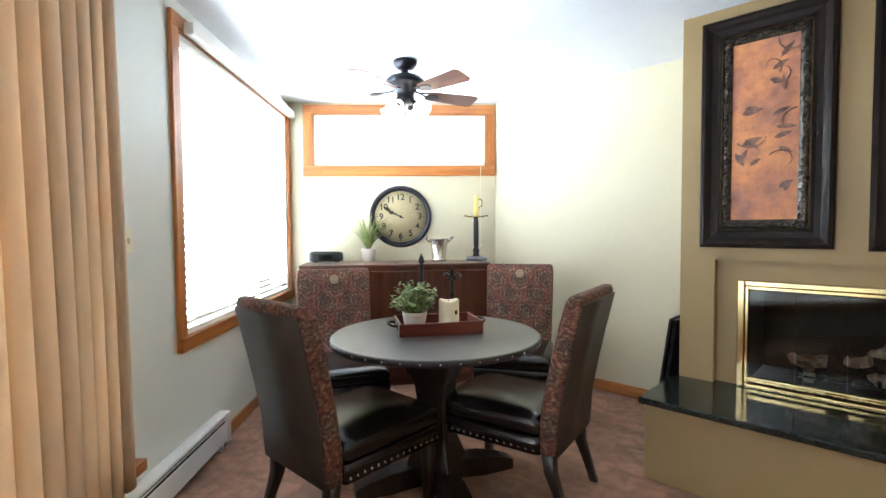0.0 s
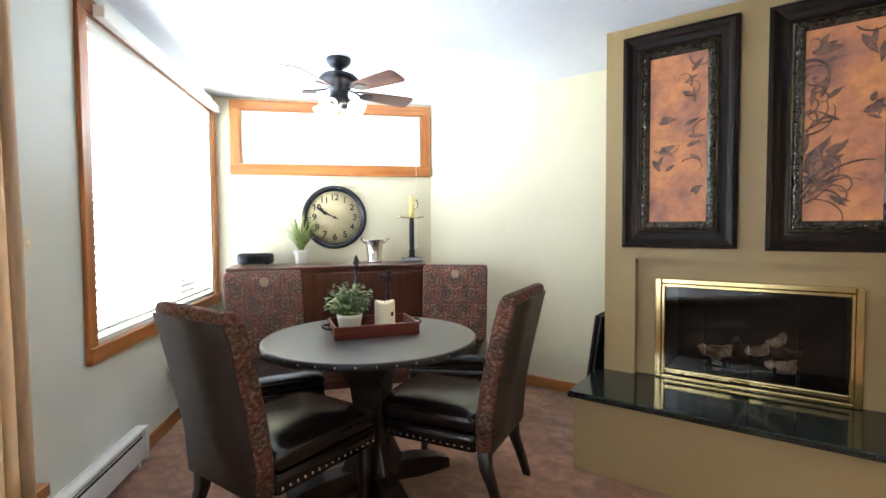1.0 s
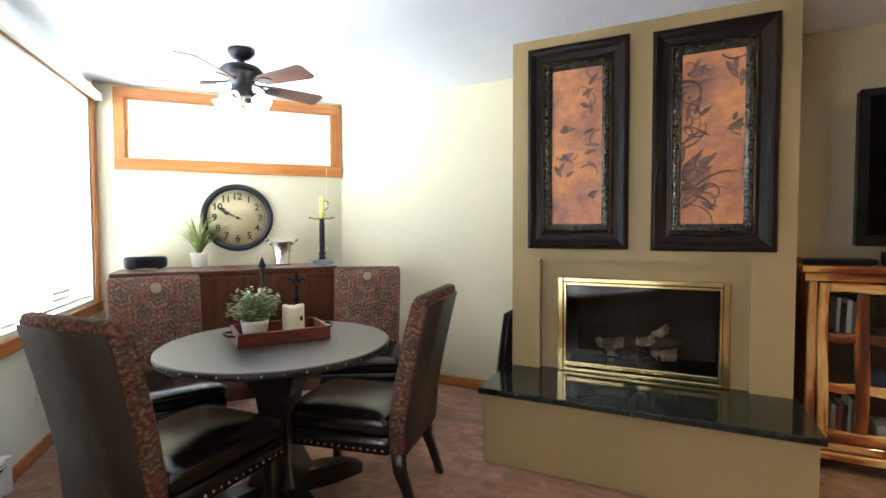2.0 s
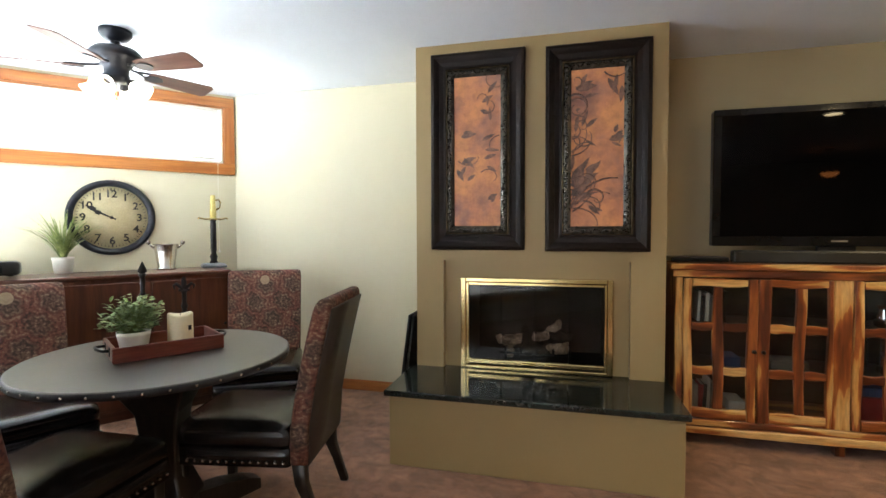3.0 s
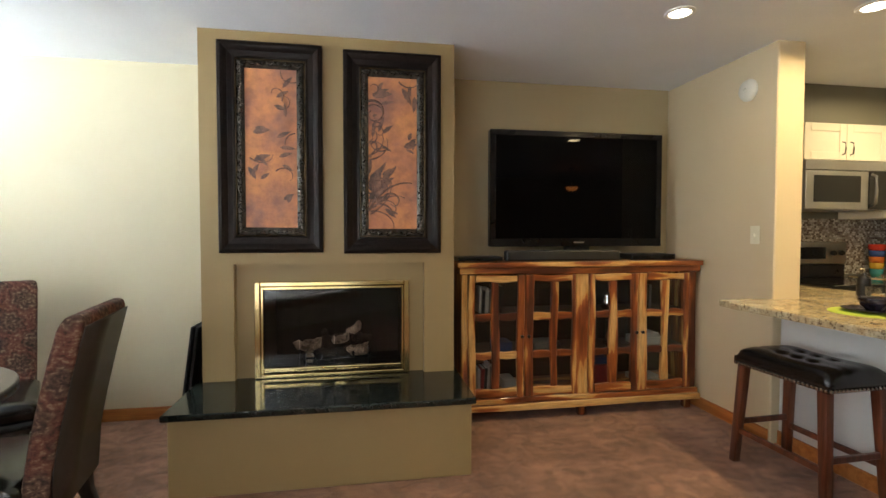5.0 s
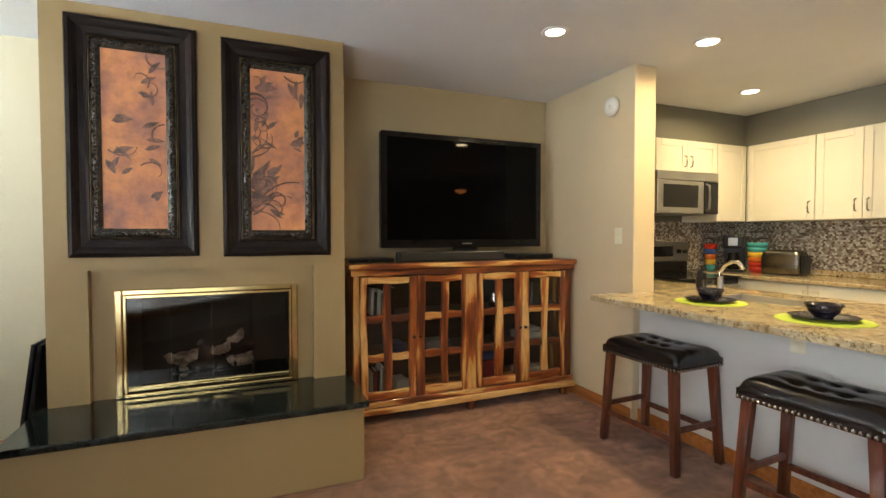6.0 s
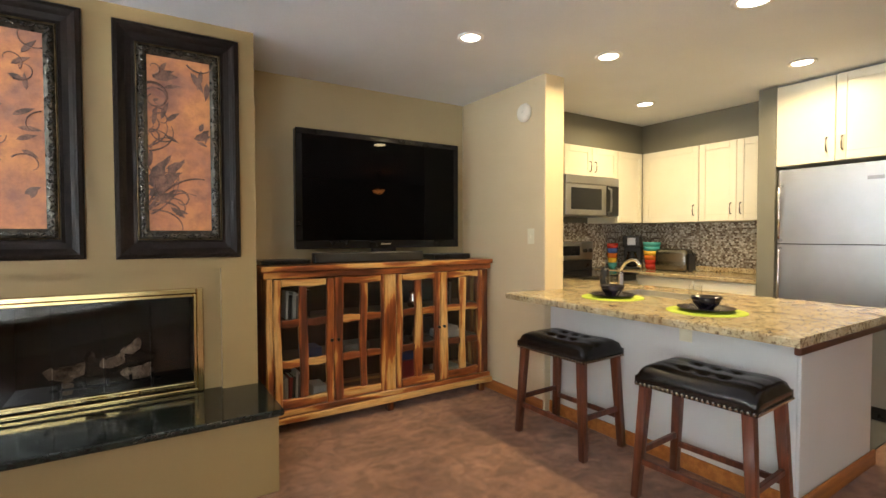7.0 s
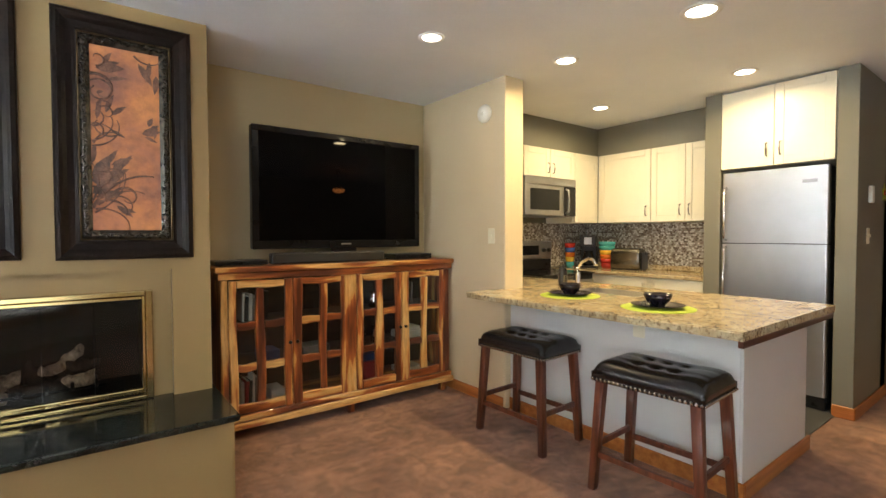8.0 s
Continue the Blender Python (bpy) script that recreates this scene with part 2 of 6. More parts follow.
wall("wall_kitchen_north", (5.0, NORTH), (2.64, NORTH), PAINT_GREY, "grey-green painted kitchen wall")
wall("wall_kitchen_east", (4.85, 1.80), (4.85, NORTH), PAINT_GREY, "grey-green painted kitchen wall behind the cabinets")
wall("wall_fridge_back", (4.95, 0.88), (4.95, 1.80), PAINT_GREY, "grey wall behind the refrigerator")
solid("wall_fridge_wing", B(4.2, 4.85, 1.755, 1.885, 0, CEIL, bevel=0.004), PAINT_GREY, "grey painted wing wall beside the refrigerator", "wall", kind="structure")
solid("wall_hall", B(4.2, 7.0, 0.88, 1.0, 0, CEIL, bevel=0.004), PAINT_GREY, "grey-green painted hall wall and refrigerator post", "wall", kind="structure")
# unseen walls added to close the room; darker tone cuts bounced light
wall("wall_hall_end", (7.0, -3.0), (7.0, 1.0), PAINT_TAN_DIM, "unseen tan wall closing the hall, toned down against bounce")
wall("wall_south", (wend[0], -2.8), (7.0, -2.8), PAINT_TAN_DIM, "unseen tan wall across the living room, toned down against bounce")

# chimney breast with a recessed panel and a firebox opening
CB = thing("chimney_breast", pose(0, 0, 0), "khaki painted chimney breast with recessed surround", "chimney breast", kind="structure")


def breast(x, y, z):
    if -0.734 < x < 0.374 and z < 1.104 and y < 2.946:
        return False
    return not (-0.60 < x < 0.265 and z < 0.985)


bm = cells((-0.910, -0.734, -0.60, 0.265, 0.374, 0.561), (2.90, 2.946, 3.53), (0.425, 0.985, 1.104, CEIL), breast)
part("masonry", bm, PAINT_KHAKI, CB)
bm = bmesh.new()
box(bm, -0.60, 0.265, 3.38, 3.42, 0.425, 0.985)
box(bm, -0.60, -0.585, 2.95, 3.38, 0.425, 0.985)
box(bm, 0.25, 0.265, 2.95, 3.38, 0.425, 0.985)
box(bm, -0.585, 0.25, 2.95, 3.38, 0.425, 0.45)
box(bm, -0.585, 0.25, 2.95, 3.38, 0.965, 0.985)
part("firebox", bm, BLACK, CB, "sooty black firebox lining")

BLACK_GRANITE = surf("black_granite", (0.008, 0.011, 0.010), (0.022, 0.027, 0.024), 0.10, big=30, fine=160, bump=0.0, vary=0.5)
HE = thing("hearth", pose(0, 0, 0), "raised khaki hearth with black granite slab", "hearth", kind="structure")
part("hearth_base", B(-0.925, 0.567, 2.425, 3.53, 0, 0.392, bevel=0.006), PAINT_KHAKI, HE)
part("hearth_slab", B(-0.945, 0.585, 2.39, 3.52, 0.392, 0.425, bevel=0.006), BLACK_GRANITE, HE, "polished black granite slab")


def strip(name, p, q, z0, z1, thick, material, label, category, side=1, bevel=0.004):
    m, length = along(p, q)
    y0, y1 = (0.001, thick) if side > 0 else (-thick, -0.001)
    return solid(name, B(0, length, y0, y1, z0, z1, bevel=bevel), material, label, category, m, kind="structure")


BASE = "orange-stained wooden baseboard"
strip("baseboard_north", (-0.93, NORTH), (CW.x + 0.01, CW.y), 0, 0.085, 0.014, TRIM, BASE, "baseboard")
strip("baseboard_northwest", (CW.x, CW.y), (KW.x, KW.y), 0, 0.085, 0.014, TRIM, BASE, "baseboard")
strip("baseboard_southwest", (KW.x, KW.y), on_window_wall(1.575), 0, 0.085, 0.014, TRIM, BASE, "baseboard")
strip("baseboard_stub", (2.45, 2.5), (2.45, 3.5), 0, 0.085, 0.014, TRIM, BASE, "baseboard")
strip("baseboard_hall", (7.0, 0.88), (4.19, 0.88), 0, 0.085, 0.014, TRIM, BASE, "baseboard")
strip("baseboard_post", (4.2, 0.87), (4.2, 0.998), 0, 0.085, 0.014, TRIM, BASE, "baseboard")

# ---- materials of the things ----
LEATHER = surf("dark_leather", (0.008, 0.0068, 0.0068), (0.014, 0.0115, 0.0112), 0.20, big=5, fine=240, bump=0.14, depth=0.0015, vary=0.12)
LEATHER_BACK = surf("brown_leatherette", (0.030, 0.024, 0.022), (0.045, 0.037, 0.034), 0.42, big=4, fine=240, bump=0.2, depth=0.001, vary=0.1)
DARK_WOOD = wood("espresso_wood", (0.010, 0.007, 0.006), (0.026, 0.016, 0.012), "z", 0.35, 40, 2)
TABLE_TOP = surf("dark_table_top", (0.036, 0.032, 0.030), (0.066, 0.058, 0.054), 0.34, big=7, fine=110, bump=0.0, vary=0.12, rv=0.05)
TABLE_TOP.node_tree.nodes["Principled BSDF"].inputs["Specular IOR Level"].default_value = 0.8
CHERRY = wood("cherry_brown_wood", (0.060, 0.017, 0.008), (0.112, 0.034, 0.016), "x", 0.32, 24, 1.5, coat=0.2)
CHERRY_Z = wood("cherry_brown_wood_upright", (0.060, 0.017, 0.008), (0.112, 0.034, 0.016), "z", 0.32, 24, 1.5, coat=0.2)
TRAY_RED = wood("red_brown_wood", (0.11, 0.022, 0.014), (0.20, 0.05, 0.03), "x", 0.35, 26, 2)
IRON = surf("black_iron", (0.010, 0.010, 0.012), (0.022, 0.021, 0.024), 0.42, metal=0.4, big=8, fine=120, bump=0.25, vary=0.2)
BRONZE = surf("fan_bronze", (0.020, 0.022, 0.030), (0.035, 0.036, 0.045), 0.38, metal=0.5, big=6, fine=160, bump=0.08)
NICKEL = surf("nickel_nail", (0.45, 0.42, 0.38), (0.6, 0.57, 0.52), 0.25, metal=1.0, big=20, fine=200, bump=0.1)
STEEL = surf("brushed_steel", (0.33, 0.325, 0.32), (0.40, 0.395, 0.39), 0.38, metal=1.0, big=2, fine=200, bump=0.04)
STEEL_SOFT = surf("brushed_steel_door", (0.38, 0.395, 0.42), (0.45, 0.465, 0.49), 0.34, metal=1.0, big=2, fine=200, bump=0.0, rv=0.01, vary=0.02)
CHROME = surf("chrome", (0.75, 0.75, 0.76), (0.82, 0.82, 0.83), 0.08, metal=1.0, bump=0.0, vary=0.02)
BRASS = surf("polished_brass", (0.54, 0.42, 0.19), (0.66, 0.53, 0.27), 0.16, metal=1.0, big=6, fine=90, bump=0.03, vary=0.06)
CERAMIC = surf("white_ceramic", (0.66, 0.63, 0.56), (0.72, 0.69, 0.62), 0.35, big=10, fine=120, bump=0.05, vary=0.04)
WAX = surf("ivory_wax", (0.78, 0.70, 0.48), (0.84, 0.77, 0.56), 0.45, big=8, fine=60, bump=0.1, vary=0.04)
PLASTIC_WHITE = surf("ivory_plastic", (0.68, 0.66, 0.58), (0.73, 0.71, 0.63), 0.4, big=10, fine=200, bump=0.03, vary=0.02)
IVORY = surf("ivory_cover_plate", (0.70, 0.66, 0.50), (0.75, 0.71, 0.55), 0.35, big=10, fine=200, bump=0.03, vary=0.02)
PLASTIC_BLACK = surf("black_plastic", (0.010, 0.010, 0.011), (0.018, 0.018, 0.019), 0.3, big=10, fine=240, bump=0.05, vary=0.1)
PLASTIC_BLACK.node_tree.nodes["Principled BSDF"].inputs["Specular IOR Level"].default_value = 0.3
LEAF = surf("leaf_green", (0.10, 0.19, 0.05), (0.40, 0.48, 0.24), 0.5, big=25, fine=160, bump=0.2, vary=0.2)
GRASS = surf("grass_blade_green", (0.11, 0.17, 0.035), (0.34, 0.38, 0.13), 0.5, big=20, fine=160, bump=0.1, vary=0.2)
SOIL = surf("potting_soil", (0.02, 0.014, 0.01), (0.04, 0.028, 0.02), 0.9, big=40, fine=200, bump=0.8)


def sheer(name, colour, through_share, rough=0.8, fine=300.0):
    """A cloth or slat that lets part of the light through."""
    m, nt, b = nodes_of(name)
    v = coords(nt)
    n = noise_of(nt, v, fine, 2)
    col = ramp(nt, n, (0.3, tuple(c * 0.93 for c in colour)), (0.7, colour))
    nt.links.new(col, b.inputs["Base Color"])
    b.inputs["Roughness"].default_value = rough
    tr = nt.nodes.new("ShaderNodeBsdfTranslucent")
    nt.links.new(col, tr.inputs["Color"])
    mx = nt.nodes.new("ShaderNodeMixShader")
    mx.inputs[0].default_value = through_share
    nt.links.new(b.outputs[0], mx.inputs[1])
    nt.links.new(tr.outputs[0], mx.inputs[2])
    nt.links.new(mx.outputs[0], nt.nodes["Material Output"].inputs["Surface"])
    return m


SLAT = sheer("blind_slat_white", (0.82, 0.81, 0.79), 0.45, 0.5)
DRAPE = sheer("tan_drape", (0.69, 0.545, 0.385), 0.44, 0.85, 420)
FROST = glow("lit_frosted_glass", (1.0, 0.90, 0.72), 7.0)
DAYLIGHT = glow("bright_sky", (0.95, 0.98, 1.0), 2.4)


def tapestry():
    m, nt, b = nodes_of("tapestry")
    tc = nt.nodes.new("ShaderNodeTexCoord")
    sep = nt.nodes.new("ShaderNodeSeparateXYZ")
    nt.links.new(tc.outputs["Object"], sep.inputs[0])

    def op(kind, a, bb=None):
        n = nt.nodes.new("ShaderNodeMath")
        n.operation = kind
        for i, v in enumerate((a, bb)):
            if v is None:
                continue
            if isinstance(v, (int, float)):
                n.inputs[i].default_value = v
            else:
                nt.links.new(v, n.inputs[i])
        return n.outputs[0]

    across = op("ADD", sep.outputs[0], op("MULTIPLY", sep.outputs[1], 0.9))

    def medallion(off_x, off_z, lobes):
        """Distance and lobed rings round the nearest point of a lattice of medallions."""
        u = op("SUBTRACT", op("FRACT", op("ADD", op("DIVIDE", across, 0.19), off_x)), 0.5)
        w = op("SUBTRACT", op("FRACT", op("ADD", op("DIVIDE", sep.outputs[2], 0.24), off_z)), 0.5)
        u, w = op("MULTIPLY", u, 0.19), op("MULTIPLY", w, 0.24)
        d = op("SQRT", op("ADD", op("MULTIPLY", u, u), op("MULTIPLY", w, w)))
        wave = op("MULTIPLY", op("SINE", op("MULTIPLY", op("ARCTAN2", w, u), lobes)), 0.007)
        return op("ADD", d, wave)

    x, z = op("ABSOLUTE", sep.outputs[0]), sep.outputs[2]
    comb = nt.nodes.new("ShaderNodeCombineXYZ")
    nt.links.new(x, comb.inputs[0])
    nt.links.new(z, comb.inputs[1])
    nt.links.new(op("MULTIPLY", sep.outputs[1], 0.7), comb.inputs[2])
    near = op("MINIMUM", medallion(0.5, 0.26, 8.0), medallion(0.0, 0.76, 6.0))
    fine = noise_of(nt, comb.outputs[0], 75.0, 4, 0.7)
    mid = noise_of(nt, comb.outputs[0], 18.0, 3, 0.6)
    rings = op("SINE", op("ADD", op("MULTIPLY", near, 215.0), op("MULTIPLY", mid, 7.0)))
    mark = op("ADD", op("MULTIPLY", rings, 0.055), op("ADD", op("MULTIPLY", fine, 0.62), op("MULTIPLY", mid, 0.30)))
    rust = ramp(nt, mark, (0.32, (0.035, 0.018, 0.014)), (0.43, (0.130, 0.040, 0.027)), (0.52, (0.165, 0.066, 0.043)), (0.61, (0.25, 0.155, 0.10)))
    olive = ramp(nt, mark, (0.32, (0.028, 0.019, 0.015)), (0.44, (0.070, 0.042, 0.030)), (0.53, (0.125, 0.080, 0.055)), (0.61, (0.26, 0.19, 0.125)))
    inside = ramp(nt, near, (0.045, (0.85, 0.85, 0.85)), (0.075, (0.1, 0.1, 0.1)))
    col = mix_colour(nt, inside, rust, olive)
    med = op("SQRT", op("ADD", op("POWER", op("MULTIPLY", x, 1.0), 2.0), op("POWER", op("SUBTRACT", z, 0.935), 2.0)))
    ring = nt.nodes.new("ShaderNodeMath")
    ring.operation = "LESS_THAN"
    nt.links.new(med, ring.inputs[0])
    ring.inputs[1].default_value = 0.032
    warm = mix_colour(nt, fine, (0.16, 0.10, 0.06), (0.40, 0.31, 0.20))
    nt.links.new(mix_colour(nt, ring.outputs[0], col, warm), b.inputs["Base Color"])
    b.inputs["Roughness"].default_value = 0.9
    bump_of(nt, b, fine, 0.5, 0.002)
    return m


TAPESTRY = tapestry()

# ---- more mesh helpers ----


def loft(bm, rings, smooth=True):
    made = [[bm.verts.new(p) for p in ring] for ring in rings]
    n = len(made[0])
    for a, b in zip(made, made[1:]):
        for i in range(n):
            bm.faces.new((a[i], a[(i + 1) % n], b[(i + 1) % n], b[i])).smooth = smooth
    bm.faces.new(made[0][::-1])
    bm.faces.new(made[-1])
    return bm


def rounded(hx, hy, r, cx=0.0, cy=0.0, n=4):
    """A rounded rectangle as plan points."""
    out = []
    for k, (sx, sy) in enumerate(((1, 1), (-1, 1), (-1, -1), (1, -1))):
        for i in range(n + 1):
            a = math.pi / 2 * (k + i / n)
            out.append((cx + sx * (hx - r) + r * math.cos(a), cy + sy * (hy - r) + r * math.sin(a)))
    return out


def bead(bm, p, r, m=None):
    made = bmesh.ops.create_icosphere(bm, subdivisions=1, radius=r)["verts"]
    bmesh.ops.translate(bm, verts=made, vec=p)


# ---- windows, blinds and curtain of the dining corner ----
VD, VR = Vector((-0.6951, 0.7190)), Vector((0.7190, 0.6951))


def plan(lat, dep):
    p = VR * lat + VD * dep
    return p.x, p.y


WM = pose(KW.x, KW.y, 0, 0, 0, math.degrees(math.atan2(WIN_DIR.y, WIN_DIR.x)))   # x along the window wall, y into the room
CM = pose(CW.x, CW.y, 0, 0, 0, math.degrees(math.atan2(KW.y - CW.y, KW.x - CW.x)))  # x from the corner along the clock wall


def window(name, m, s0, s1, z0, z1, cas, low, label):
    w = thing(name, m, label, "window", kind="structure")
    part("casing", B(s0 - cas, s0 + 0.004, 0.001, 0.022, z0 + 0.002, z1 - 0.002, bevel=0.003), TRIM_Z, w)
    part("casing", B(s1 - 0.004, s1 + cas, 0.001, 0.022, z0 + 0.002, z1 - 0.002, bevel=0.003), TRIM_Z, w)
    part("casing", B(s0 - cas, s1 + cas, 0.001, 0.024, z1 - 0.004, z1 + cas, bevel=0.003), TRIM, w)
    part("window_sill", B(s0 - cas, s1 + cas, 0.001, 0.032, z0 - low, z0 + 0.004, bevel=0.004), TRIM, w)
    for a, b in ((s0 + 0.0045, s0 + 0.016), (s1 - 0.016, s1 - 0.0045)):
        part("inner_stop", B(a, b, 0.001, 0.014, z0 + 0.0045, z1 - 0.0045, bevel=0.002), TRIM_Z, w)
    part("inner_stop", B(s0 + 0.017, s1 - 0.017, 0.001, 0.014, z1 - 0.016, z1 - 0.0045, bevel=0.002), TRIM, w)
    for a, b in ((s0, s0 + 0.03), (s1 - 0.03, s1)):
        part("jamb", B(a + 0.001, b, -0.15, -0.004, z0 + 0.03, z1 - 0.03), PLASTIC_WHITE, w, "white vinyl jamb")
    for a, b in ((z0, z0 + 0.03), (z1 - 0.03, z1)):
        part("jamb", B(s0 + 0.001, s1 - 0.001, -0.15, -0.004, a + 0.001, b - 0.001), PLASTIC_WHITE, w, "white vinyl jamb")
    pane = part("pane", B(s0 + 0.03, s1 - 0.03, -0.135, -0.131, z0 + 0.03, z1 - 0.03), glass_of("window_glass"), w, "clear glass pane")
    pane.visible_shadow = False
    return w


window("window_1", WM, 0.07, 1.945, 0.74, 2.30, 0.068, 0.072, "large window with orange-stained wooden casing")
window("window_2", CM, 0.08, 1.68, 1.86, 2.34, 0.075, 0.09, "wide high window with orange-stained wooden casing")
window("window_3", WM, 2.66, 5.40, 0.36, 2.2, 0.07, 0.06, "curtained window with orange-stained wooden sill")
part("window_sill", B(2.43, 5.5, 0.033, 0.085, 0.295, 0.345, bevel=0.004), TRIM, bpy.data.objects["window_3"])


def blind(m, s0, s1, z0, z1, step, tilt, label):
    b = thing("window_blind", m, label, "blind", "blinds at the windows")
    part("headrail", B(s0, s1, -0.055, 0.005, z1 - 0.05, z1, bevel=0.004), PLASTIC_WHITE, b)
    part("bottom_rail", B(s0, s1, -0.05, -0.012, z0, z0 + 0.016, bevel=0.004), PLASTIC_WHITE, b)
    bm = bmesh.new()
    half = 0.024
    for i in range(5):
        u = -half + i * half / 2
        for x in (s0, s1):
            bm.verts.new((x - (s0 + s1) / 2, u, 0.004 * (1 - (u / half) ** 2)))
    bm.verts.ensure_lookup_table()
    for i in range(4):
        bm.faces.new([bm.verts[k] for k in (2 * i, 2 * i + 1, 2 * i + 3, 2 * i + 2)]).smooth = True
    made = bmesh.ops.extrude_face_region(bm, geom=list(bm.faces))
    bmesh.ops.translate(bm, verts=[v for v in made["geom"] if isinstance(v, bmesh.types.BMVert)], vec=(0, 0, 0.0025))
    me = mesh_of("slat", bm, SLAT)
    z = z0 + 0.035
    while z < z1 - 0.06:
        ob = new("slat", me)
        ob.parent = b
        ob.matrix_local = pose((s0 + s1) / 2, -0.028, z, tilt + random.uniform(-2.5, 2.5), 0, 0)
        z += step
    for x in (s0 + 0.25, s1 - 0.25):
        part("lift_cord", tube(bmesh.new(), [(x, -0.028, z0 + 0.01), (x, -0.028, z1 - 0.03)], 0.0015, 5), PLASTIC_WHITE, b)
    return b


blind(WM, 0.11, 1.905, 0.79, 2.265, 0.042, 38, "white slatted blind, slats half open, lit by daylight")
HIGH_BLIND = blind(CM, 0.12, 1.64, 1.895, 2.305, 0.042, 38, "white slatted blind lowered in the high window")
# the left end of the valance and its cord
solid("blind_valance", B(0.03, 1.90, 0.024, 0.075, 2.285, 2.345, bevel=0.004), PLASTIC_WHITE, "white valance board over the window blind", "valance", WM)
pc = part("pull_cord", tube(bmesh.new(), [(0.14, 0.0, 2.27), (0.14, 0.030, 2.2), (0.14, 0.040, 1.86), (0.145, 0.040, 1.4), (0.14, 0.038, 1.12)], 0.0018, 5), PLASTIC_WHITE, HIGH_BLIND)
part("tassel", lathe(bmesh.new(), [(0.003, 0.03), (0.009, 0.0), (0.005, -0.005)], 8, pose(0.14, 0.038, 1.12)), PLASTIC_WHITE, pc)

# plain sky boards outside, far brighter than the room
for name, m, a, b, z0, z1 in (("backdrop_window_wall", WM, -0.9, 6.6, -0.2, 3.2), ("backdrop_clock_wall", CM, -0.9, 2.6, 0.8, 3.2)):
    solid(name, B(a, b, -0.72, -0.70, z0, z1), DAYLIGHT, "plain overbright sky outside the windows", "sky", m, kind="structure")

# curtain: soft vertical folds
bm = bmesh.new()
cols, rows_n = 330, 10
grid = []
for j in range(rows_n + 1):
    z = 0.338 + (2.415 - 0.338) * j / rows_n
    line = []
    for i in range(cols + 1):
        s = 2.667 + 0.95 * i / cols
        ph = 2 * math.pi * s / 0.072 + 0.6 * math.sin(s * 7.0) + 0.15 * math.sin(3 * z + s * 4)
        amp = 0.062 * (0.9 + 0.15 * math.sin(s * 11.0)) * (1.0 - 0.15 * j / rows_n)
        neck = 0.019 + 0.003 * math.sin(s * 17.0 + 1.5 * z)
        line.append(bm.verts.new((s - neck * math.sin(2 * ph) - 0.02 * (1 - j / rows_n), 0.125 + amp * math.sin(ph), z)))
    grid.append(line)
for j in range(rows_n):
    for i in range(cols):
        bm.faces.new((grid[j][i], grid[j][i + 1], grid[j + 1][i + 1], grid[j + 1][i])).smooth = True
made = bmesh.ops.extrude_face_region(bm, geom=list(bm.faces))
bmesh.ops.translate(bm, verts=[v for v in made["geom"] if isinstance(v, bmesh.types.BMVert)], vec=(0, -0.004, 0))
CUR = thing("curtain", WM, "tan pleated floor-length curtain drawn across a window", "curtain")
part("drape", bm, DRAPE, CUR)
part("curtain_track", B(2.58, 5.6, 0.10, 0.15, 2.415, 2.437, bevel=0.003), PLASTIC_WHITE, CUR)

# baseboard heater
HT = thing("baseboard_heater", WM, "white metal electric baseboard heater along the wall", "heater")
bm = bmesh.new()
box(bm, 1.58, 3.9, 0.001, 0.012, 0.03, 0.205)
box(bm, 1.58, 3.9, 0.012, 0.062, 0.185, 0.205, bevel=0.004)
part("back_plate", bm, WHITE_METAL, HT)
part("front_panel", B(1.60, 3.9, 0.058, 0.064, 0.045, 0.158, bevel=0.002), WHITE_METAL, HT)
part("grille", B(1.6, 3.9, 0.014, 0.05, 0.04, 0.18), BLACK, HT, "dark slot with fins")
part("end_cap", B(1.555, 1.60, 0.001, 0.068, 0.028, 0.207, bevel=0.004), WHITE_METAL, HT)
part("deflector", B(1.6, 3.9, 0.0, 0.010, -0.002, 0.002, m=pose(0, 0.050, 0.170, 20, 0, 0)), WHITE_METAL, HT)
for s in (1.62, 2.8):
    part("foot", B(s, s + 0.03, 0.005, 0.05, 0.0, 0.04), WHITE_METAL, HT)


def plate(name, m, label, category, kind_of):
    t = thing(name, m, label, category)
    part("cover", B(-0.037, 0.035, -0.006, -0.001, -0.057, 0.057, bevel=0.002), IVORY, t)
    if kind_of == "switch":
        part("toggle", B(-0.006, 0.006, -0.018, -0.006, -0.012, 0.012, bevel=0.002), IVORY, t)
    else:
        for z in (-0.02, 0.02):
            part("socket", B(-0.016, 0.016, -0.009, -0.006, z - 0.013, z + 0.013, bevel=0.002), IVORY, t)
    return t


FLIP = pose(0, 0, 0, 0, 0, 180)
plate("light_switch", WM @ pose(2.38, 0, 1.243) @ FLIP, "ivory light switch on the sage wall", "switch", "switch")
plate("wall_outlet", WM @ pose(1.07, 0, 0.365) @ FLIP, "ivory wall outlet low on the sage wall", "outlet", "outlet")

# ---- dining table ----
TX, TY = -1.682, 1.682
TB = thing("round_table", pose(TX, TY, 0, 0, 0, 20), "round dark pedestal dining table with studded metal rim", "table")
part("tabletop", lathe(bmesh.new(), [(0.502, 0.728), (0.515, 0.732), (0.517, 0.74), (0.517, 0.756), (0.513, 0.76)], 96), TABLE_TOP, TB, "satin dark grey-brown top")
part("rim_band", lathe(bmesh.new(), [(0.516, 0.7295), (0.5205, 0.731), (0.5205, 0.755), (0.516, 0.7565)], 96, close=False), IRON, TB, "dark metal band")
bm = bmesh.new()
bead(bm, (0, 0, 0), 0.0055)
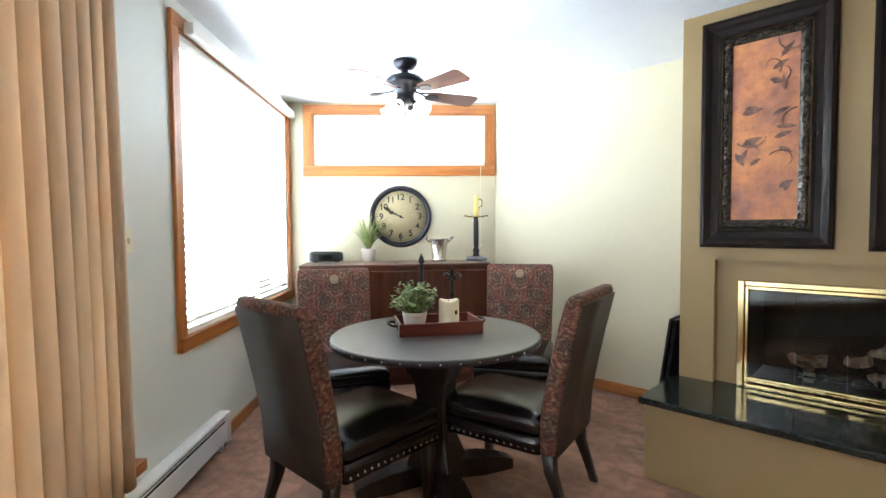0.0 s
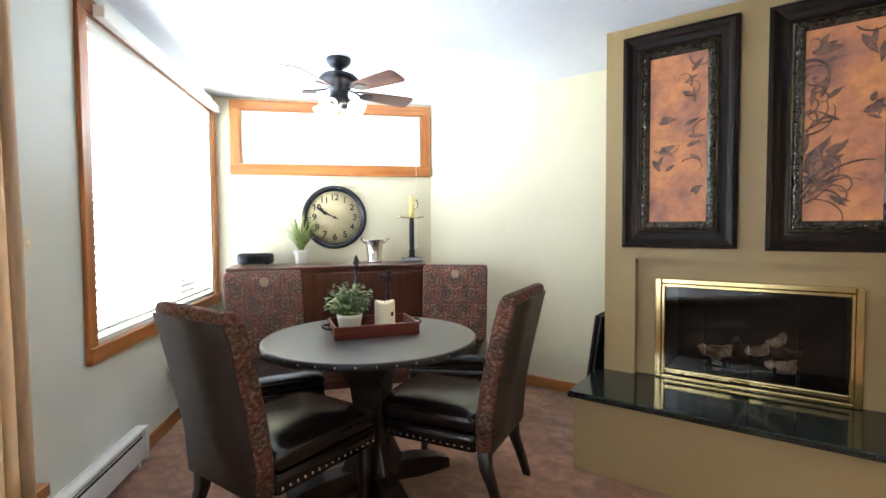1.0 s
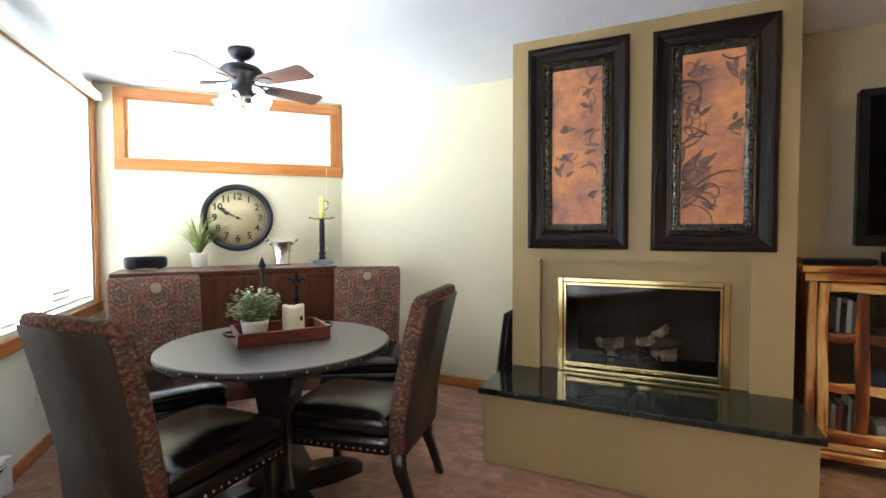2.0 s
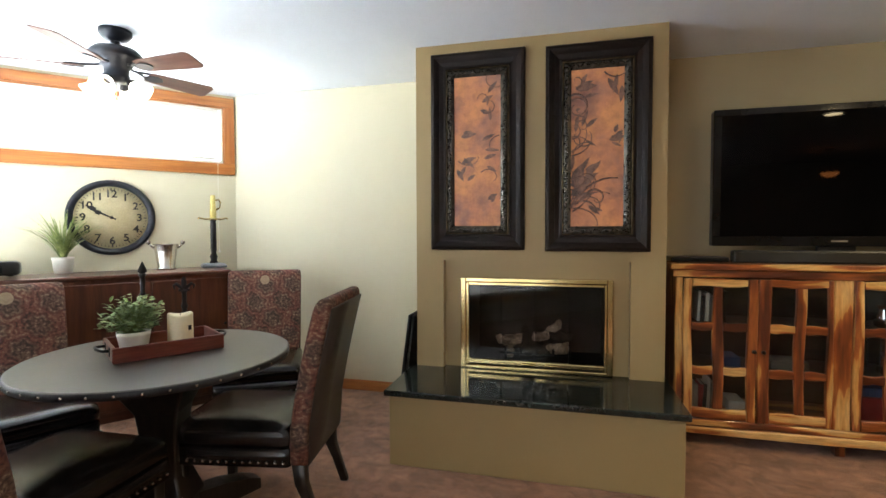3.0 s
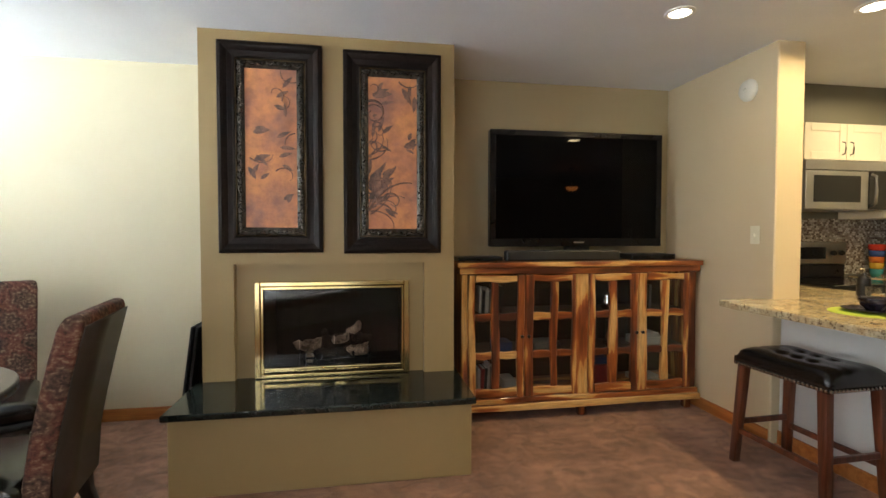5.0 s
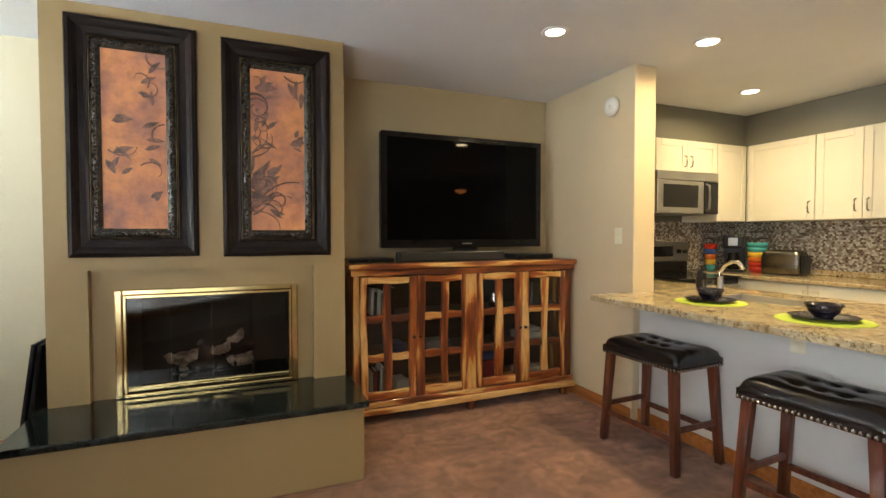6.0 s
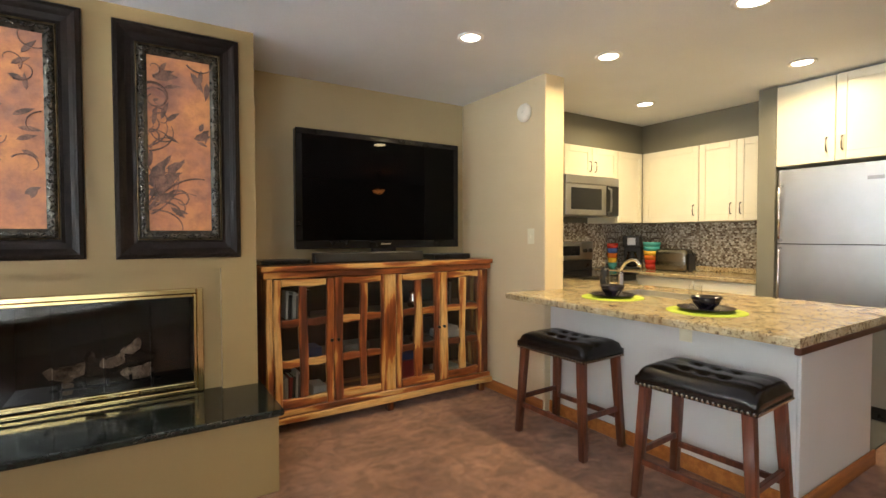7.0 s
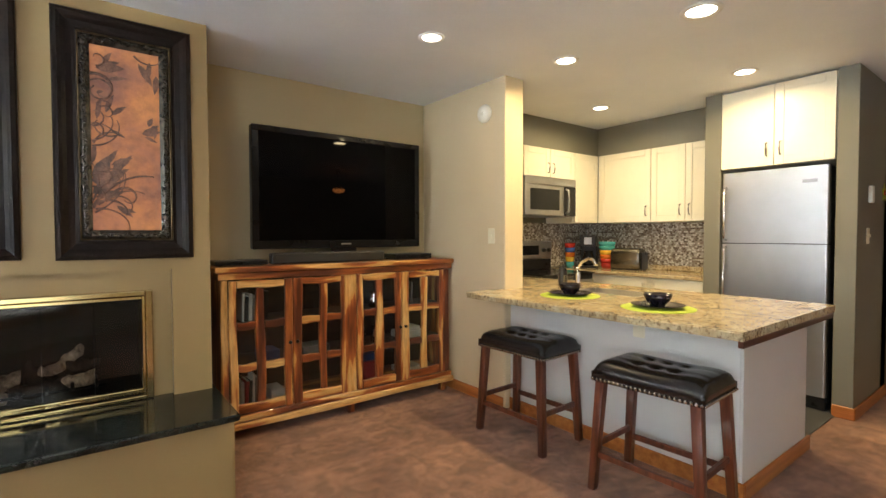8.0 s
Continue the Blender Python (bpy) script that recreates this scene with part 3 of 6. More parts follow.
pieces("stud", mesh_of("stud", bm, NICKEL), TB, [(0.5205 * math.cos(math.pi * i / 20), 0.5205 * math.sin(math.pi * i / 20), 0.744) for i in range(40)])
part("apron", lathe(bmesh.new(), [(0.36, 0.69), (0.36, 0.728)], 48), DARK_WOOD, TB)
bm = bmesh.new()
loft(bm, [[(x, y, z) for x, y in rounded(h, h, 0.01)] for h, z in ((0.17, 0.69), (0.15, 0.66), (0.085, 0.52), (0.072, 0.40), (0.078, 0.24), (0.115, 0.12), (0.12, 0.06))], False)
part("pedestal", bm, DARK_WOOD, TB)
for k in range(4):
    bm = bmesh.new()
    loft(bm, [[(x, y, z) for y, z in ((-w, 0.0 if x > 0.2 else 0.02), (w, 0.0 if x > 0.2 else 0.02), (w, h), (-w, h))] for x, w, h in ((0.05, 0.05, 0.115), (0.25, 0.05, 0.10), (0.36, 0.045, 0.075), (0.42, 0.04, 0.05))], False)
    part("foot", bm, DARK_WOOD, TB, m=pose(0, 0, 0, 0, 0, 45 + 90 * k))


# ---- dining chairs ----
def dining_chair():
    c = thing("dining_chair", pose(0, 0, 0), "dark leather dining chair with tapestry back and nailhead trim", "chair", "chairs round the table")

    def lean(z):
        u = max(0.0, (z - 0.38) / 0.62)
        return -0.125 * u ** 1.25

    rings = []
    for z, hw, th, r in ((0.29, 0.238, 0.040, 0.012), (0.42, 0.242, 0.041, 0.016), (0.58, 0.247, 0.042, 0.018), (0.73, 0.250, 0.042, 0.018), (0.86, 0.253, 0.041, 0.018), (0.95, 0.254, 0.039, 0.018), (0.978, 0.253, 0.034, 0.016), (0.996, 0.247, 0.024, 0.012), (1.003, 0.232, 0.012, 0.006)):
        rings.append([(x, y + lean(z), z) for x, y in rounded(hw, th, r, 0, -0.04)])
    part("backrest", loft(bmesh.new(), rings), TAPESTRY, c, "woven tapestry in rust, brown and beige")
    rings = []
    for z, hw in ((0.285, 0.230), (0.47, 0.236), (0.62, 0.241), (0.78, 0.244), (0.90, 0.247), (0.955, 0.247), (0.965, 0.243)):
        y = lean(z) - 0.0822
        rings.append([(-hw, y, z), (hw, y, z), (hw, y - 0.004, z), (-hw, y - 0.004, z)])
    part("back_panel", loft(bmesh.new(), rings), LEATHER_BACK, c, "dark brown leather back panel")
    rings = []
    for z, hx, hy, r in ((0.365, 0.249, 0.268, 0.025), (0.385, 0.256, 0.275, 0.03), (0.415, 0.258, 0.277, 0.035), (0.438, 0.254, 0.273, 0.045), (0.452, 0.236, 0.255, 0.06), (0.462, 0.18, 0.19, 0.08), (0.464, 0.05, 0.05, 0.03)):
        rings.append([(x, y, z) for x, y in rounded(hx, hy, r, 0, 0.265, 5)])
    part("seat", loft(bmesh.new(), rings), LEATHER, c, "padded black-brown leather seat")
    part("seat_rail", loft(bmesh.new(), [[(x, y, z) for x, y in rounded(0.255, 0.274, 0.022, 0, 0.265)] for z in (0.285, 0.364)]), LEATHER, c)
    bm = bmesh.new()
    bead(bm, (0, 0, 0), 0.0085)
    spots = []
    for i in range(15):
        t = -0.222 + 0.444 * i / 14
        spots += [(t, 0.540, 0.306), (-0.256, 0.265 + t * 1.12, 0.306), (0.256, 0.265 + t * 1.12, 0.306)]
    pieces("nailhead", mesh_of("nailhead", bm, NICKEL), c, spots)
    for sx in (-1, 1):
        part("leg", loft(bmesh.new(), [[(sx * 0.215 + x, 0.495 + y, z) for x, y in rounded(h, h, 0.004, 0, 0, 2)] for h, z in ((0.019, 0.0), (0.027, 0.2845))]), DARK_WOOD, c)
        rings = []
        for z, y, h in ((0.0, -0.115, 0.018), (0.12, -0.075, 0.020), (0.20, -0.045, 0.025), (0.305, -0.035, 0.028)):
            rings.append([(sx * 0.205 + a, y + b, z) for a, b in rounded(h, h, 0.004, 0, 0, 2)])
        part("leg", loft(bmesh.new(), rings), DARK_WOOD, c)
    return c


def chair_pose(lat, dep, fx, fy):
    x, y = plan(lat, dep)
    f = VR * fx + VD * fy
    return pose(x, y, 0, 0, 0, math.degrees(math.atan2(f.y, f.x)) - 90)


CH = dining_chair()
CH.matrix_basis = chair_pose(0.548, 2.255, -0.83, 0.56)
copy_thing(CH, chair_pose(-0.570, 1.985, 0.67, 0.74))
copy_thing(CH, chair_pose(-0.735, 3.24, 0.33, -0.94))
copy_thing(CH, chair_pose(0.565, 3.56, -0.24, -0.97))

# ---- tray and what stands on the table ----
tx, ty = plan(-0.035, 2.445)
TOP = 0.7605
TR = thing("serving_tray", pose(tx, ty, TOP, 0, 0, 56.0), "red-brown wooden serving tray with iron handles", "tray")
part("tray_base", B(-0.205, 0.205, -0.135, 0.135, 0, 0.012), TRAY_RED, TR)
for y0, y1 in ((-0.14, -0.126), (0.126, 0.14)):
    part("tray_side", B(-0.21, 0.21, y0, y1, 0, 0.062, bevel=0.003), TRAY_RED, TR)
for x0, x1, s in ((-0.21, -0.196, -1), (0.196, 0.21, 1)):
    part("tray_side", B(x0, x1, -0.1255, 0.1255, 0, 0.062, bevel=0.003), TRAY_RED, TR)
    pts = [(s * 0.21, -0.06, 0.04), (s * 0.235, -0.055, 0.042), (s * 0.25, -0.03, 0.046), (s * 0.252, 0.0, 0.048), (s * 0.25, 0.03, 0.046), (s * 0.235, 0.055, 0.042), (s * 0.21, 0.06, 0.04)]
    part("handle", tube(bmesh.new(), pts, 0.006), IRON, TR, "scrolled black iron handle")
    for y in (-0.06, 0.06):
        part("handle_mount", B(s * 0.2105 - 0.002, s * 0.2105 + 0.004, y - 0.013, y + 0.013, 0.018, 0.056, bevel=0.002), IRON, TR)


def leaf_blade(bm, p, way, side, length, width, curl=0.2):
    """A small pointed leaf with a fold along its midrib."""
    way, side = way.normalized(), side.normalized()
    up = side.cross(way).normalized()
    rows_p = []
    for t, w in ((0.0, 0.15), (0.3, 0.9), (0.6, 1.0), (0.85, 0.55), (1.0, 0.03)):
        c = p + way * (t * length) - up * (curl * length * t * t)
        rows_p.append([bm.verts.new(c - side * (w * width / 2) + up * 0.12 * width), bm.verts.new(c), bm.verts.new(c + side * (w * width / 2) + up * 0.12 * width)])
    for a, b in zip(rows_p, rows_p[1:]):
        for i in (0, 1):
            bm.faces.new((a[i], a[i + 1], b[i + 1], b[i])).smooth = True


rng = random.Random(7)
x, y = plan(-0.148, 2.425)
PL = thing("potted_plant", pose(x, y, TOP + 0.0125), "small leafy green plant in a white pot on the tray", "plant")
part("pot", lathe(bmesh.new(), [(0.045, 0), (0.05, 0.004), (0.062, 0.07), (0.065, 0.088), (0.06, 0.088), (0.056, 0.072)], 28), CERAMIC, PL, "white ceramic pot")
part("soil", lathe(bmesh.new(), [(0.05, 0.07), (0.056, 0.078), (0.02, 0.08)], 20), SOIL, PL)
bm, bs = bmesh.new(), bmesh.new()
for k in range(95):
    a, e = rng.uniform(0, 2 * math.pi), rng.uniform(0.15, 1.4)
    r = rng.uniform(0.075, 0.128)
    tip = Vector((r * 1.05 * math.cos(a) * math.cos(e), r * 1.05 * math.sin(a) * math.cos(e), 0.088 + 1.2 * r * math.sin(e)))
    root = Vector((0.2 * tip.x, 0.2 * tip.y, 0.078))
    tube(bs, [root, (root + tip) / 2 + Vector((0, 0, 0.012)), tip], 0.0012, 4)
    for j in range(7):
        t = 0.45 + 0.6 * j / 6
        p = root.lerp(tip, t) + Vector([rng.uniform(-0.006, 0.006) for _ in range(3)])
        way = Vector((math.cos(a) + rng.uniform(-0.9, 0.9), math.sin(a) + rng.uniform(-0.9, 0.9), rng.uniform(-0.1, 0.9)))
        leaf_blade(bm, p, way, way.cross(Vector((rng.uniform(-.3, .3), rng.uniform(-.3, .3), 1))), rng.uniform(0.020, 0.032), rng.uniform(0.013, 0.019), rng.uniform(0, 0.5))
part("foliage", bm, LEAF, PL)
part("stems", bs, GRASS, PL)

x, y = plan(0.028, 2.42)
CA = thing("pillar_candle", pose(x, y, TOP + 0.0125, 0, 0, 30), "thick ivory pillar candle on the tray", "candle")
bm = bmesh.new()
lathe(bm, [(0.050, 0.0), (0.0515, 0.004), (0.0515, 0.142), (0.045, 0.149), (0.036, 0.146), (0.02, 0.140), (0.005, 0.139)], 32)
for v in bm.verts:
    if v.co.z > 0.14:
        v.co.z += 0.006 * math.sin(2 * math.atan2(v.co.y, v.co.x) + 1)
part("wax", bm, WAX, CA)
part("wick", tube(bmesh.new(), [(0, 0, 0.138), (0.001, 0, 0.15), (0.004, 0, 0.156)], 0.0012, 5), BLACK, CA)
part("sticker", B(-0.008, 0.008, -0.0535, -0.051, 0.078, 0.098, m=pose(0, 0, 0, 0, 0, 58)), BLACK, CA, "small dark square mark")


def finial(name, m, height, label):
    f = thing(name, m, label, "ornament", "iron ornaments on the table")
    part("base", lathe(bmesh.new(), [(0.038, 0), (0.038, 0.01), (0.02, 0.018), (0.012, 0.03)], 20), IRON, f)
    s = height / 0.38
    prof = [(0.012, 0.03), (0.011, 0.2 * s), (0.016, 0.215 * s), (0.016, 0.225 * s), (0.010, 0.235 * s), (0.011, 0.31 * s), (0.018, 0.318 * s), (0.010, 0.328 * s)]
    part("stem", lathe(bmesh.new(), prof, 16), IRON, f)
    return f, s


x, y = plan(-0.122, 2.66)
f, s = finial("table_finial", pose(x, y, TOP), 0.385, "black iron spear-tipped finial standing on the table")
part("tip", lathe(bmesh.new(), [(0.006, 0.326), (0.021, 0.338), (0.012, 0.362), (0.001, 0.388)], 16), IRON, f)
x, y = plan(0.05, 2.66)
f, s = finial("table_finial", pose(x, y, TOP, 0, 0, 44), 0.28, "black iron fleur-de-lis finial behind the candle")
bm = bmesh.new()
bmesh.ops.create_uvsphere(bm, u_segments=12, v_segments=8, radius=1, matrix=Matrix.Translation((0, 0, 0.272)) @ Matrix.Diagonal((0.012, 0.007, 0.036, 1)))
for sx in (-1, 1):
    tube(bm, [(0, 0, 0.238), (sx * 0.018, 0, 0.258), (sx * 0.034, 0, 0.272), (sx * 0.045, 0, 0.262), (sx * 0.041, 0, 0.246)], [0.006, 0.008, 0.008, 0.006, 0.004], 8)
box(bm, -0.024, 0.024, -0.006, 0.006, 0.234, 0.246, bevel=0.002)
part("fleur", bm, IRON, f)

# ---- console cabinet under the clock, and what stands on it ----
CL, CR = Vector((-3.40, 1.90)), Vector((-2.47, 3.10))
KM, klen = along(CL, CR)
CO = thing("console_cabinet", KM, "tall brown wooden console cabinet under the clock", "cabinet")
part("top", B(-0.012, klen + 0.012, -0.015, 0.455, 0.972, 1.0, bevel=0.005), CHERRY, CO)
part("body", B(0.006, klen - 0.006, 0.004, 0.45, 0.07, 0.9715, bevel=0.003), CHERRY_Z, CO)
part("plinth", B(0.02, klen - 0.02, 0.03, 0.44, 0, 0.0695), CHERRY, CO)
for i in range(3):
    a = 0.012 + (klen - 0.024) * i / 3
    b = 0.012 + (klen - 0.024) * (i + 1) / 3
    d = part("door", B(a + 0.003, b - 0.003, -0.014, 0.003, 0.09, 0.945, bevel=0.004), CHERRY_Z, CO)
    part("knob", lathe(bmesh.new(), [(0.004, 0), (0.004, 0.012), (0.011, 0.018), (0.008, 0.026)], 12, pose(b - 0.03, -0.014, 0.6, 90, 0, 0)), IRON, d)

ZC = 1.0005
RD = thing("clock_radio", pose(-3.60, 2.265, ZC, 0, 0, 50), "black clock radio on the console cabinet", "radio")
part("case", loft(bmesh.new(), [[(x, y, z) for x, y in rounded(hx, 0.07, 0.03)] for hx, z in ((0.128, 0.008), (0.14, 0.02), (0.14, 0.075), (0.132, 0.09), (0.11, 0.095))]), PLASTIC_BLACK, RD)
part("display", B(-0.055, 0.055, -0.0725, -0.0695, 0.028, 0.068, bevel=0.002), glass_of("display_glass", (0.25, 0.28, 0.32), 0.1), RD)
for sx in (-1, 1):
    part("foot", B(sx * 0.09 - 0.015, sx * 0.09 + 0.015, -0.04, 0.04, 0, 0.009), PLASTIC_BLACK, RD)

GP = thing("potted_grass", pose(-3.385, 2.555, ZC) @ Matrix.Scale(1.14, 4), "spiky green grass plant in a white pot on the console", "plant")
part("pot", lathe(bmesh.new(), [(0.042, 0), (0.045, 0.003), (0.055, 0.085), (0.058, 0.1), (0.053, 0.1), (0.05, 0.085)], 24), CERAMIC, GP, "white ceramic pot")
part("soil", lathe(bmesh.new(), [(0.045, 0.08), (0.05, 0.088), (0.01, 0.09)], 18), SOIL, GP)
bm = bmesh.new()
for k in range(95):
    a, spread, ln = rng.uniform(0, 2 * math.pi), rng.uniform(0.05, 1.0) ** 0.8, rng.uniform(0.20, 0.35)
    side = Vector((-math.sin(a), math.cos(a), 0))
    prev = None
    for i in range(7):
        t = i / 6
        out = 0.035 * t + spread * 0.27 * t ** 1.6
        h = ln * (t - 0.42 * spread * t ** 2.6)
        c = Vector((math.cos(a) * (0.012 + out), math.sin(a) * (0.012 + out), 0.088 + h))
        w = 0.0052 * (1 - t) ** 0.6 + 0.0004
        cur = (bm.verts.new(c - side * w), bm.verts.new(c + side * w))
        if prev:
            bm.faces.new((prev[0], prev[1], cur[1], cur[0])).smooth = True
        prev = cur
part("blades", bm, GRASS, GP)

BUCKET_STEEL = surf("satin_bucket_steel", (0.62, 0.58, 0.55), (0.70, 0.66, 0.63), 0.24, metal=1.0, big=6, fine=120, bump=0.05, vary=0.03)
BK = thing("ice_bucket", pose(-2.925, 2.975, ZC, 0, 0, 46), "polished steel ice bucket with knob handles", "bucket")
part("bucket", lathe(bmesh.new(), [(0.058, 0), (0.066, 0.003), (0.066, 0.018), (0.058, 0.026), (0.078, 0.17), (0.084, 0.192), (0.086, 0.197), (0.080, 0.196), (0.072, 0.165), (0.054, 0.03)], 32), BUCKET_STEEL, BK)
for sx in (-1, 1):
    bm = tube(bmesh.new(), [(sx * 0.078, 0, 0.165), (sx * 0.10, 0, 0.185), (sx * 0.108, 0, 0.20)], 0.007, 8)
    bead(bm, (sx * 0.112, 0, 0.208), 0.019)
    part("handle", bm, BUCKET_STEEL, BK)

CS = thing("candlestick", pose(-2.765, 3.29, ZC, 0, 0, 46) @ Matrix.Scale(1.16, 4), "tall dark candlestick with yellow candle on square base", "candlestick")
part("base", loft(bmesh.new(), [[(x, y, z) for x, y in rounded(h, h, 0.006)] for h, z in ((0.075, 0), (0.078, 0.006), (0.072, 0.022), (0.045, 0.03))]), surf("slate_base", (0.10, 0.12, 0.15), (0.16, 0.18, 0.21), 0.35, big=9), CS)
part("stem", lathe(bmesh.new(), [(0.03, 0.03), (0.02, 0.05), (0.026, 0.075), (0.016, 0.1), (0.02, 0.12), (0.02, 0.30), (0.016, 0.315), (0.022, 0.33)], 16), IRON, CS)
bm = lathe(bmesh.new(), [(0.03, 0.33), (0.034, 0.337), (0.02, 0.345)], 18)
for sx in (-1, 1):
    tube(bm, [(0, 0, 0.338), (sx * 0.05, 0, 0.336), (sx * 0.085, 0, 0.346), (sx * 0.095, 0, 0.338)], 0.006, 6)
part("drip_pan", bm, BRASS, CS)
part("candle", lathe(bmesh.new(), [(0.021, 0.346), (0.021, 0.40), (0.019, 0.402), (0.016, 0.50), (0.013, 0.503)], 16), surf("yellow_wax", (0.62, 0.50, 0.12), (0.70, 0.58, 0.20), 0.4, big=12), CS)
part("snuffer", tube(bmesh.new(), [(0.02, 0, 0.40), (0.045, 0, 0.42), (0.05, 0, 0.455), (0.035, 0, 0.475), (0.018, 0, 0.468)], 0.005, 6), BRASS, CS)

# ---- wall clock ----
CKM = pose(-3.3485, 2.9025, 1.398, 0, 0, 46.8)
CK = thing("wall_clock", CKM, "round black wall clock with cream dial at ten to ten", "clock")
TURN_OUT = pose(0, 0, 0, 90, 0, 0)  # z of a turned piece comes out of the wall
part("rim", lathe(bmesh.new(), [(0.235, 0.010), (0.282, 0.004), (0.285, 0.02), (0.277, 0.042), (0.262, 0.048), (0.245, 0.038), (0.236, 0.020), (0.235, 0.010)], 64, TURN_OUT, close=False), BRONZE, CK, "rounded black metal rim")
part("dial", lathe(bmesh.new(), [(0.24, 0.004), (0.24, 0.014), (0.0005, 0.0145)], 64, TURN_OUT), surf("aged_cream_dial", (0.44, 0.36, 0.19), (0.52, 0.44, 0.26), 0.6, big=6, fine=90), CK, "aged cream dial")
INK = surf("clock_ink", (0.015, 0.013, 0.012), (0.025, 0.022, 0.02), 0.5)
for h in range(1, 13):
    fc = bpy.data.curves.new("numeral", "FONT")
    fc.body, fc.size, fc.align_x, fc.align_y, fc.extrude, fc.offset = str(h), 0.078, "CENTER", "CENTER", 0.0008, 0.0016
    fc.materials.append(INK)
    ob = new("numeral", fc)
    a = math.radians(90 - 30 * h)
    ob.parent = CK
    ob.matrix_local = pose(0.178 * math.cos(a), -0.016, 0.178 * math.sin(a), 90, 0, 0)
bm = bmesh.new()
for i in range(60):
    w, l = (0.004, 0.014) if i % 5 == 0 else (0.0018, 0.009)
    box(bm, -w, w, -0.0165, -0.0148, 0.219 - l, 0.225, m=pose(0, 0, 0, 0, 6 * i, 0))
part("minute_track", bm, INK, CK)
for name, ang, ln, w, y in (("minute_hand", 300, 0.185, 0.007, -0.021), ("hour_hand", 295, 0.125, 0.011, -0.018)):
    bm = bmesh.new()
    box(bm, -w * 0.45, w * 0.45, y - 0.002, y, -0.03, ln * 0.62)
    box(bm, -0.016, 0.016, y - 0.002, y, ln * 0.62, ln * 0.62 + 0.03, m=None)
    loft(bm, [[(-0.012, y, ln * 0.62 + 0.03), (0.012, y, ln * 0.62 + 0.03), (0.012, y - 0.002, ln * 0.62 + 0.03), (-0.012, y - 0.002, ln * 0.62 + 0.03)], [(-0.002, y, ln), (0.002, y, ln), (0.002, y - 0.002, ln), (-0.002, y - 0.002, ln)]], False)
    part(name, bm, INK, CK, m=pose(0, 0, 0, 0, ang, 0))
part("hub", lathe(bmesh.new(), [(0.012, 0.014), (0.012, 0.026), (0.006, 0.028)], 16, TURN_OUT), INK, CK)

# ---- ceiling fan ----
FM = pose(-2.493, 2.215, 0)
FN = thing("ceiling_fan", FM, "dark bronze ceiling fan with five blades and lit glass shades", "ceiling fan")
part("canopy", lathe(bmesh.new(), [(0.055, 2.439), (0.082, 2.437), (0.083, 2.415), (0.06, 2.385), (0.035, 2.372)], 32), BRONZE, FN)
part("downrod", lathe(bmesh.new(), [(0.028, 2.375), (0.018, 2.365), (0.018, 2.345), (0.04, 2.335)], 20), BRONZE, FN)
part("motor_housing", lathe(bmesh.new(), [(0.05, 2.34), (0.11, 2.328), (0.132, 2.305), (0.134, 2.285), (0.118, 2.272), (0.085, 2.262), (0.08, 2.235), (0.065, 2.225), (0.06, 2.19), (0.066, 2.183), (0.06, 2.15), (0.03, 2.14)], 40), BRONZE, FN)
BLADE = wood("fan_blade_brown", (0.11, 0.045, 0.03), (0.19, 0.085, 0.06), "x", 0.45, 24, 2)
for k in range(5):
    mk = pose(0, 0, 2.222, 0, 0, -1 + 72 * k) @ pose(0, 0, 0, -13, 0, 0)
    bm = bmesh.new()
    outline = [(0.17, 0.050), (0.22, 0.056), (0.40, 0.068), (0.530, 0.074), (0.552, 0.056), (0.553, 0.0)]
    pts = [(x, y) for x, y in outline] + [(x, -y) for x, y in outline[-2::-1]]
    lo, hi = [bm.verts.new((x, y, -0.003)) for x, y in pts], [bm.verts.new((x, y, 0.003)) for x, y in pts]
    bm.faces.new(lo[::-1])
    bm.faces.new(hi)
    for i in range(len(pts)):
        j = (i + 1) % len(pts)
        bm.faces.new((lo[i], lo[j], hi[j], hi[i]))
    bl = part("blade", bm, BLADE, FN, "reddish brown wooden blade", m=mk)
    bm = bmesh.new()
    tube(bm, [(0.06, 0, 0.022), (0.11, 0, 0.012), (0.16, 0.022, 0.008), (0.225, 0.03, 0.007)], 0.007, 6)
    tube(bm, [(0.11, 0, 0.012), (0.16, -0.022, 0.008), (0.225, -0.03, 0.007)], 0.007, 6)
    tube(bm, [(0.225, 0.03, 0.007), (0.245, 0.0, 0.007), (0.225, -0.03, 0.007)], 0.007, 6)
    loft(bm, [[(x, y, z) for y, z in ((-w, -0.010), (w, -0.010), (w, -0.0045), (-w, -0.0045))] for x, w in ((0.15, 0.010), (0.175, 0.030), (0.21, 0.036), (0.24, 0.024), (0.255, 0.006))], False)
    part("bracket", bm, BRONZE, bl)
for k in range(4):
    mk = pose(0, 0, 2.155, 0, 0, 20 + 90 * k) @ pose(0.062, 0, 0, 0, 180 - 48, 0)
    sh = part("shade", lathe(bmesh.new(), [(0.022, 0.03), (0.03, 0.038), (0.045, 0.075), (0.062, 0.11), (0.064, 0.112), (0.043, 0.078), (0.026, 0.04)], 24, close=False), FROST, FN, "glowing frosted bell shade", m=mk)
    part("fitter", lathe(bmesh.new(), [(0.012, -0.015), (0.016, 0.01), (0.026, 0.02), (0.026, 0.034)], 16), BRONZE, sh)
bm = tube(bmesh.new(), [(0.02, -0.02, 2.145), (0.022, -0.022, 2.05)], 0.0015, 5)
bead(bm, (0.022, -0.022, 2.045), 0.008)
part("pull_chain", bm, BRASS, FN)

